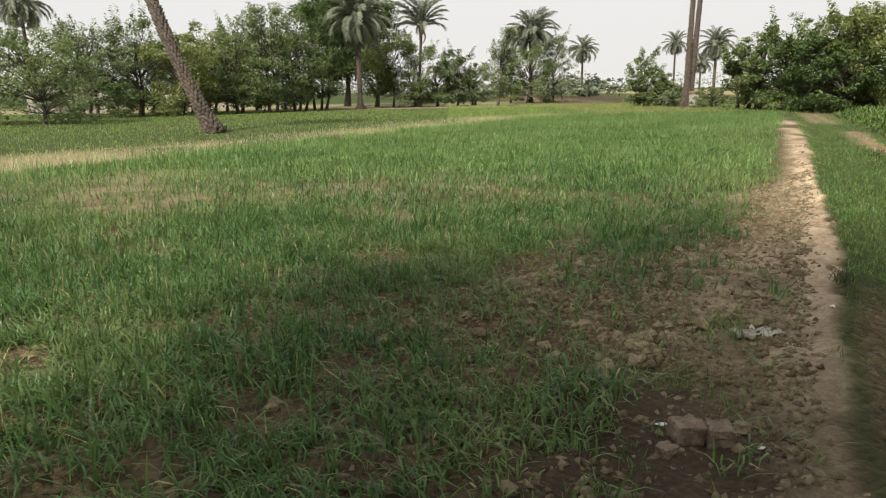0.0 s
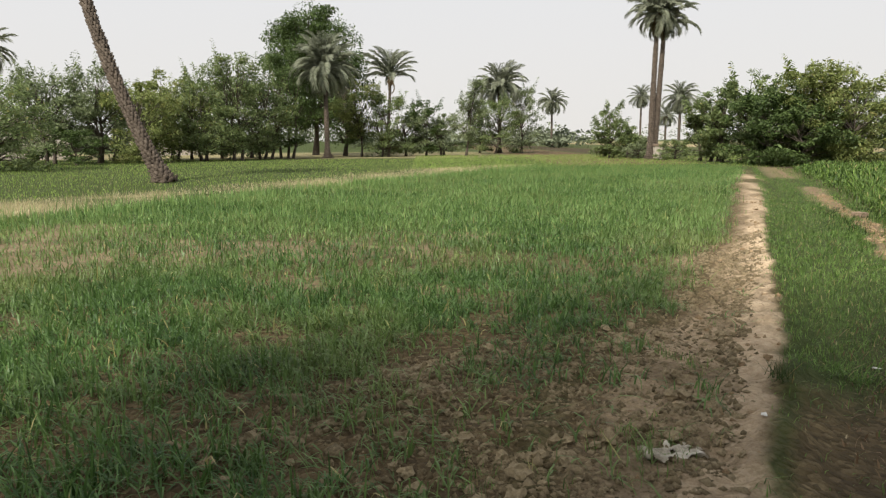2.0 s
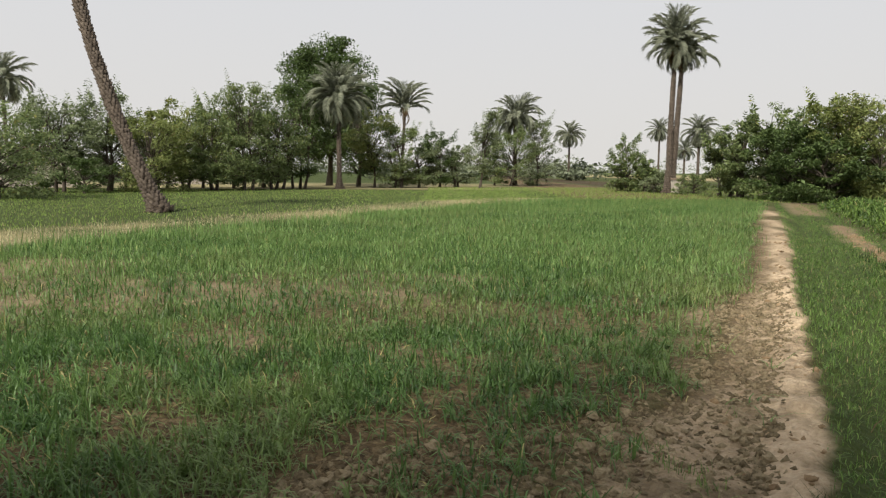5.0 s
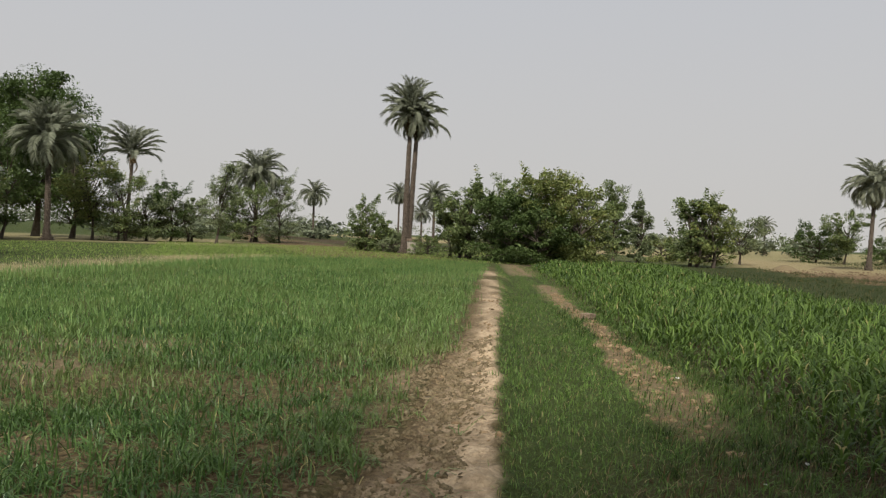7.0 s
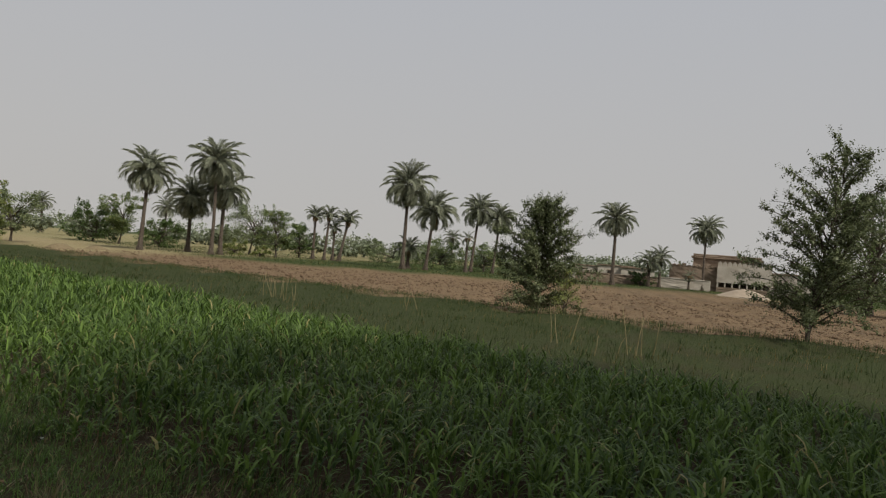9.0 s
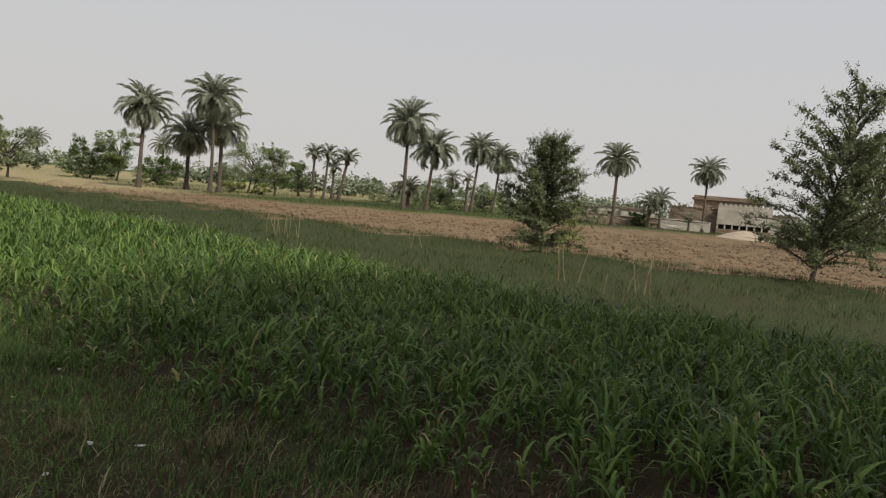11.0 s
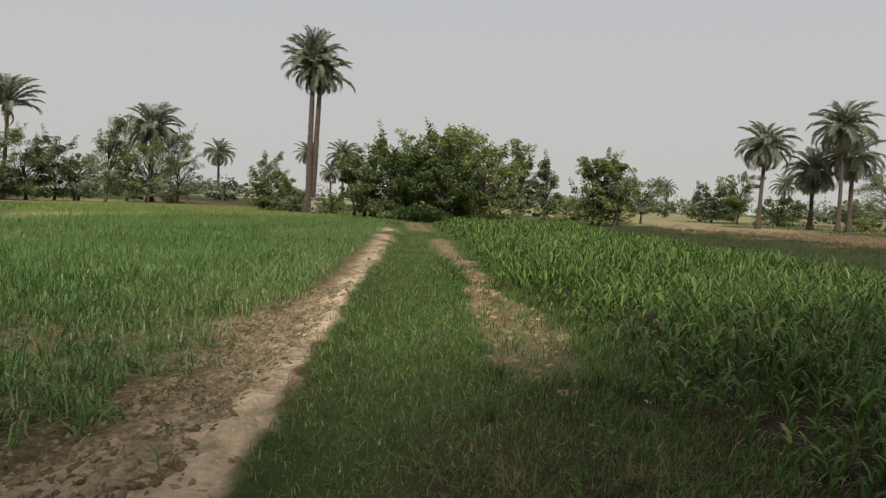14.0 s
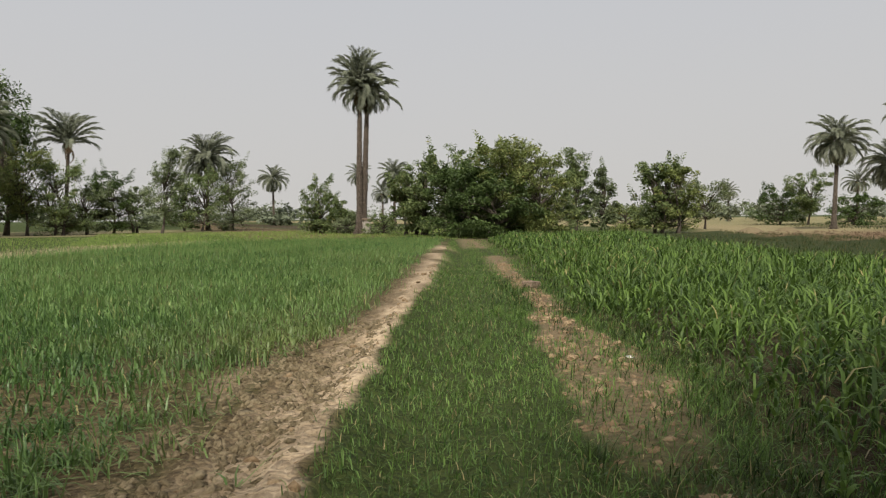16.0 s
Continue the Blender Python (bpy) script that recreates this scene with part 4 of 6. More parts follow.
def sapling(x, y, h, w, mat, label, seed, stems=1, lean=(0, 0), branches=34, leaf=0.12, trunk_r=0.06, twigs=9, low=0.08, category="tree"):
    """A young tree: slim leaders, rising side branches as single limbs, twigs with alternate leaves."""
    r = np.random.default_rng(seed)
    top = new("sapling")
    top.location = (x, y, float(ground_height(np.array([x]), np.array([y]))[0]) - 0.05)
    tagged(top, label, category)
    s = np.linspace(0, 1, 9)[:, None]
    leaders = []
    for k in range(stems):
        hk = h * (1 - 0.28 * k)
        tip = np.array([lean[0] * h + 0.05 * h * k, lean[1] * h - 0.12 * h * k, hk])
        path = tip * s ** np.array([[1.5, 1.5, 1.0]]) + np.concatenate([0.03 * h * np.sin(s * 6 + k) * s, 0.03 * h * np.cos(s * 5 + k) * s, 0 * s], 1)
        leaders.append(path)
        v, f = tube(path, trunk_r * (1 - 0.25 * k) * (1 - 0.88 * s[:, 0]) * (1 + 0.5 * np.exp(-s[:, 0] * 14)), 7)
        mesh_object("trunk", v, f, BARK, top, smooth=True)
    pts, outs, sizes = [], [], []
    for k in range(branches):
        path = leaders[k % stems]
        f = low + (0.97 - low) * (k + r.uniform(0, 1)) / branches
        p0 = np.array([np.interp(f, s[:, 0], path[:, q]) for q in range(3)])
        az = k * 2.4 + r.uniform(-0.5, 0.5)
        reach = 0.5 * w * min(1, 0.55 + 1.8 * f) * (1 - f) ** 0.45 * r.uniform(0.65, 1.25) + 0.1
        el = r.uniform(-0.1, 0.5) + 0.75 * f
        d = np.array([math.cos(az) * math.cos(el), math.sin(az) * math.cos(el), math.sin(el)])
        u = np.linspace(0, 1, 6)[:, None]
        limb = p0 + d * reach * u + np.array([0, 0, 1.0]) * (0.10 * reach * np.sin(u * 3.0) - 0.05 * reach * u ** 2)
        v, fc = tube(limb, (0.012 + 0.006 * reach) * (1 - 0.8 * u[:, 0]), 4)
        mesh_object("limb", v, fc, BARK, top)
        for m in range(int(twigs * (0.5 + reach))):
            e = r.uniform(0.05, 1)
            b = np.array([np.interp(e, u[:, 0], limb[:, q]) for q in range(3)])
            ax = d * 0.7 + r.normal(0, 0.6, 3) + np.array([0, 0, 0.1])
            ax /= np.linalg.norm(ax)
            p, o, z = shoot_leaves(b, ax, r.uniform(0.2, 0.48), leaf, 12, r)
            pts.append(p)
            outs.append(o)
            sizes.append(z)
    for path in leaders:
        p, o, z = shoot_leaves(path[-2], (path[-1] - path[-2]) / np.linalg.norm(path[-1] - path[-2]), 0.14 * h, leaf, 30, r)
        pts.append(p)
        outs.append(o)
        sizes.append(z)
    pts = np.concatenate(pts)
    pts[:, 2] = np.maximum(pts[:, 2], 0.1)
    v, f = leaf_cloud(pts, np.concatenate(sizes), r, 0.25, 0.5, np.concatenate(outs))
    mesh_object("crown", v, f, mat, top)
    return top


# ---- date palms ----
def frond_mesh(name, droop, pairs, seed, mat_leaf, fan=0.15, hang=0.5):
    """One unit-long feather leaf: a midrib that arches over towards its tip, with two rows of narrow leaflets."""
    r = np.random.default_rng(seed)
    s = np.linspace(0, 1, 11)
    ang = 0.12 - droop * s ** 1.7
    xs, zs = np.concatenate([[0], np.cumsum(np.cos(ang[1:]) / 10)]), np.concatenate([[0], np.cumsum(np.sin(ang[1:]) / 10)])
    rib = tube(np.stack([xs, np.zeros(11), zs], 1), 0.010 * (1 - 0.85 * s), 3)
    vs, fs = [], []
    for k in range(pairs):
        f = 0.14 + 0.85 * k / (pairs - 1)
        p = np.array([np.interp(f, s, xs), 0, np.interp(f, s, zs)])
        a = np.interp(f, s, ang)
        tang = np.array([math.cos(a), 0, math.sin(a)])
        nrm = np.array([-math.sin(a), 0, math.cos(a)])
        for side in (-1, 1):
            ln = fan * (math.sin(math.pi * (0.16 + 0.72 * f)) ** 0.6) * r.uniform(0.75, 1.2)
            d = tang * r.uniform(0.55, 0.8) + np.array([0, side, 0]) * r.uniform(0.55, 0.85) + nrm * r.uniform(-0.1, 0.45)
            d /= np.linalg.norm(d)
            tip = p + d * ln + np.array([0, 0, -hang * ln * r.uniform(0.5, 1.3)])
            midp = p + d * ln * 0.5
            wv = tang * 0.0105
            o = len(vs)
            vs += [p, midp - wv, tip, midp + wv]
            fs += [(o, o + 1, o + 2), (o, o + 2, o + 3)]
    v, f = joined([(np.array(vs), np.array(fs)), rib])
    me = bpy.data.meshes.new(name)
    me.from_pydata(v.tolist(), [], f.tolist())
    me.materials.append(mat_leaf)
    return me


FRONDS = [frond_mesh("frond", d, 38, 200 + i, FROND, 0.19, 0.35 + 0.15 * i) for i, d in enumerate((0.9, 1.5, 2.1, 2.6))]
DRY_FRONDS = [frond_mesh("dry_frond", d, 24, 220 + i, FROND_DRY, 0.12, 0.8) for i, d in enumerate((1.3, 1.9))]


def palm_trunk(path, r0, r1, parent, seed, sides=10):
    """A trunk ringed with the stubs of old leaves, in offset rows of small ledges."""
    r = np.random.default_rng(seed)
    path = np.asarray(path, dtype=float)
    seg = np.linalg.norm(np.diff(path, axis=0), axis=1)
    u = np.concatenate([[0], np.cumsum(seg)])
    rows = int(u[-1] / 0.15)
    s = np.linspace(0, u[-1], rows)
    p = np.stack([np.interp(s, u, path[:, k]) for k in range(3)], 1)
    rad = (r0 + (r1 - r0) * s / u[-1]) * (1 + 1.1 * np.exp(-s / 0.4)) * (1 + 0.04 * np.sin(s * 1.7 + seed))
    t = np.gradient(p, axis=0)
    t /= np.linalg.norm(t, axis=1)[:, None]
    e1 = np.cross(t, np.array([[0, 1.0, 0]]))
    e1 /= np.linalg.norm(e1, axis=1)[:, None]
    e2 = np.cross(t, e1)
    a = np.linspace(0, 2 * np.pi, sides, endpoint=False)
    v = p[:, None] + (0.92 * rad)[:, None, None] * (np.cos(a)[None, :, None] * e1[:, None] + np.sin(a)[None, :, None] * e2[:, None])
    idx = np.arange(rows * sides).reshape(rows, sides)
    f = np.stack([idx[:-1], np.roll(idx, -1, 1)[:-1], np.roll(idx, -1, 1)[1:], idx[1:]], 2).reshape(-1, 4)
    mesh_object("trunk", v.reshape(-1, 3), f, PALM_FIBRE_SHADE, parent, "fibrous trunk core, darkened as shade between leaf scars")
    # the wedge-shaped scars of old leaves, in offset rows
    i, k = (q.ravel() for q in np.meshgrid(np.arange(rows - 1), np.arange(sides), indexing="ij"))
    ca = 2 * np.pi * (k + 0.5 * (i % 2)) / sides + r.normal(0, 0.05, len(i))
    half = np.pi / sides * 1.02

    def ring(turn, out, up):
        b = ca + turn
        return p[i] + (rad[i] * out)[:, None] * (np.cos(b)[:, None] * e1[i] + np.sin(b)[:, None] * e2[i]) + t[i] * up[:, None]

    one, rise_ = np.ones(len(i)), 0.15 * r.uniform(0.75, 1.2, len(i))
    far_out = 1.30 * r.uniform(0.9, 1.12, len(i))
    v = np.stack([ring(0 * ca, 0.93 * one, -0.07 * one), ring(-half + 0 * ca, 0.93 * one, 0.03 * one), ring(half + 0 * ca, 0.93 * one, 0.03 * one),
                  ring(-half * 0.7 + 0 * ca, far_out, rise_), ring(half * 0.7 + 0 * ca, far_out, rise_), ring(0 * ca, 0.85 * one, rise_ * 0.9)], 1)
    f = (np.arange(len(i)) * 6)[:, None, None] + np.array([[0, 2, 4], [0, 4, 3], [0, 3, 1], [3, 4, 5], [1, 3, 5], [2, 5, 4]])[None]
    mesh_object("scaly_bark", v.reshape(-1, 3), f.reshape(-1, 3), PALM_BARK, parent, "grey-brown wedge scars of old leaves")["kind"] = "stuff"


def palm_crown(top, head, length, count, seed, el_hi=82, el_lo=-30, dry=5, upright=0.0, stiff=1.0):
    r = np.random.default_rng(seed)
    for k in range(count + dry):
        f = (k + 0.5) / count if k < count else 1.0
        az = k * 137.5 + r.uniform(-14, 14)
        el = el_hi + (el_lo - el_hi) * min(f, 1) ** (0.9 + upright) + r.uniform(-8, 8)
        if k >= count:
            el = r.uniform(-75, -50)
            data = DRY_FRONDS[int(r.integers(2))]
        else:
            data = FRONDS[int(np.clip(stiff * (f * 3.0 + r.uniform(-0.7, 0.9)), 0, 3))]
        ln = length * (0.72 + 0.28 * math.sin(math.pi * min(f, 1) ** 0.8)) * r.uniform(0.88, 1.1) * (0.75 if k >= count else 1)
        ob = new("frond" if k < count else "dead_frond", data)
        ob.parent = top
        if k >= count:
            ob["label"] = "brown dead hanging frond"
        m = Matrix.Translation(Vector(head) + Vector((0, 0, 0.10 * length * (1 - f)))) @ Euler((0, 0, radians(az))).to_matrix().to_4x4() @ Euler((r.uniform(-0.35, 0.35), -radians(el), 0)).to_matrix().to_4x4()
        ob.matrix_local = m @ Matrix.Scale(ln, 4)
    vs, fs = [], []
    for k in range(42):
        a, zz = k * 2.4, -0.85 * (k / 42) * min(1.0, length / 3)
        d = np.array([math.cos(a), math.sin(a), 0.75])
        b = np.array(head) + np.array([math.cos(a) * 0.12, math.sin(a) * 0.12, zz])
        pv, pf = tube([b, b + d * 0.12 + np.array([0, 0, 0.04]), b + d * 0.27], [0.05, 0.045, 0.02], 4)
        fs.append(pf + sum(len(q) for q in vs))
        vs.append(pv)
    mesh_object("leaf_stubs", np.concatenate(vs), np.concatenate(fs), PALM_STUB, top, "brown fibrous stubs of cut leaves")


def palm(x, y, neck, label, seed, length=2.7, count=40, r0=0.24, r1=0.17, lean=(0, 0), bow=0.0, dry=6, el_hi=86, el_lo=-42, upright=0.0, group="", path=None, stiff=1.0):
    z0 = float(ground_height(np.array([x]), np.array([y]))[0]) - 0.08
    top = new("date_palm")
    top.location = (x, y, z0)
    tagged(top, label, "palm tree", group)
    if path is None:
        s = np.linspace(0, 1, 9)
        path = np.stack([lean[0] * s + bow * np.sin(np.pi * s), lean[1] * s, neck * s], 1)
    palm_trunk(path, r0, r1, top, seed)
    palm_crown(top, path[-1], length, count, seed, el_hi, el_lo, dry, upright, stiff)
    return top


# leaning palm by the straw strip
s_ = np.linspace(0, 1, 12)
LEAN_PATH = np.stack([-5.9 * s_ * (1 - 0.40 * s_), 0.3 * s_, 12.0 * s_], 1)
palm(-9.62, 29.0, 12.0, "leaning date palm with scaly brown trunk beside straw", 301, 3.0, 40, 0.235, 0.18, path=LEAN_PATH)

# twin palms at the end of the track
palm(19.05, 56.8, 11.3, "tall date palm, one of a close pair with shaggy crown", 302, 3.1, 58, 0.24, 0.13, (0.15, 0.0), -0.05, 14, 89, -15, 0.7, "twin palms", stiff=0.75)
right_twin = palm(19.32, 56.9, 10.7, "tall date palm, one of a close pair with shaggy crown", 303, 2.6, 38, 0.24, 0.13, (0.5, 0.0), 0.0, 20, 80, -20, 0.3, "twin palms", stiff=0.85)

stray_frond = new("frond", FRONDS[1])
stray_frond.parent = right_twin
stray_frond.matrix_local = pose(0.5, 0, 10.6, 0, -12, -20) @ Matrix.Scale(3.1, 4)

PALMS = [
    (-9.0, 65.0, 7.0, 4.0, 60, 0.30, 0.22, "stout date palm with full hanging crown before dark trees", dict(dry=8, el_lo=-30, stiff=0.75, upright=0.3)),
    (-3.9, 76, 7.4, 4.0, 24, 0.22, 0.18, "date palm with thin upright crown behind bushes", dict(el_hi=85, el_lo=15, lean=(0.5, 0), dry=2, stiff=0.4)),
    (5.6, 86, 7.0, 4.2, 46, 0.25, 0.2, "date palm rising from a green bushy tree", dict(el_lo=-35)),
    (10.1, 150, 8.3, 4.2, 34, 0.3, 0.24, "distant date palm standing alone", dict()),
    (17.0, 112, 7.4, 2.6, 32, 0.2, 0.16, "slim distant date palm behind a leafy tree", dict()),
    (19.9, 95, 6.0, 3.1, 36, 0.24, 0.2, "short date palm with drooping brown lower fronds", dict(dry=14)),
    (18.9, 104, 4.2, 2.4, 28, 0.2, 0.16, "small date palm half hidden by a trunk", dict(dry=6)),
    (-32.4, 85, 9.8, 3.9, 38, 0.25, 0.2, "date palm rising behind leafy trees", dict()),
    (45.6, 185, 6.0, 3.4, 26, 0.3, 0.25, "very distant date palm", dict()),
    (52.3, 72, 6.7, 3.3, 44, 0.24, 0.18, "date palm with rounded crown beside ploughed field", dict(lean=(0.35, 0.0))),
    (57.45, 72, 8.2, 3.5, 44, 0.22, 0.16, "tall date palm with wind-swept crown by the field", dict(lean=(-0.3, 0), bow=0.15)),
    (55.7, 77, 4.7, 3.4, 46, 0.25, 0.2, "short thick date palm beside a tall one", dict()),
    (58.1, 76, 5.9, 3.4, 46, 0.25, 0.2, "short thick date palm beside a tall one", dict()),
    (53.9, 125, 5.4, 2.8, 26, 0.22, 0.18, "distant date palm among low trees", dict()),
    (65.3, 92, 5.0, 2.1, 18, 0.22, 0.18, "slim palm with few upright fronds", dict(el_lo=15, dry=2)),
    (66.2, 92, 5.2, 2.1, 18, 0.2, 0.17, "slim palm with few upright fronds", dict(el_lo=15, dry=2, lean=(0.2, -0.3))),
    (66.9, 93, 3.6, 2.0, 16, 0.2, 0.17, "low palm in a small dark group", dict(el_lo=10, dry=4)),
    (67.4, 92, 4.6, 2.4, 20, 0.24, 0.2, "leaning palm with swept-up fronds", dict(el_lo=25, dry=2, lean=(0.35, -0.8))),
    (72.7, 74, 7.9, 3.7, 46, 0.25, 0.19, "tall date palm with full grey-green crown", dict()),
    (74.6, 79, 5.6, 3.7, 40, 0.22, 0.17, "date palm with open arching crown by ploughed land", dict(lean=(0.3, -0.4), el_lo=-20)),
    (73.1, 80, 1.6, 2.2, 30, 0.25, 0.2, "stemless young palm under taller palms", dict(el_lo=-10)),
    (76.6, 140, 5.0, 2.6, 24, 0.22, 0.18, "distant date palm between trunks", dict()),
    (78.3, 92, 7.2, 3.3, 42, 0.22, 0.17, "date palm with drooping crown in a pair", dict(lean=(0.0, -0.6))),
    (80.1, 93, 6.4, 3.1, 40, 0.2, 0.16, "date palm with drooping crown in a pair", dict(lean=(0.2, -0.5))),
    (77.9, 86, 3.8, 1.5, 12, 0.2, 0.17, "stunted palm with dark bare trunk and few fronds", dict(dry=8, el_lo=-30)),
    (89.8, 84, 6.9, 3.1, 44, 0.26, 0.2, "date palm standing alone before mud walls", dict(dry=10)),
    (96.6, 99, 7.2, 3.1, 38, 0.2, 0.16, "slim date palm before the mud house", dict()),
    (92.6, 95, 2.6, 2.4, 26, 0.22, 0.18, "low palm in a clump by the wall", dict()),
    (93.4, 96, 3.2, 2.4, 26, 0.22, 0.18, "low palm in a clump by the wall", dict()),
    (95.6, 97, 1.5, 1.2, 18, 0.14, 0.12, "very small palm before a pale wall", dict(dry=1)),
]
for i, (az, d, neck, ln, n_, r0, r1, lab, kw) in enumerate(PALMS):
    px, py = at(az, d)
    palm(px, py, neck + 0.25 * ln, lab, 310 + i, ln * 0.92, int(n_ * 1.2), r0 * 0.70, r1 * 0.66, **kw)

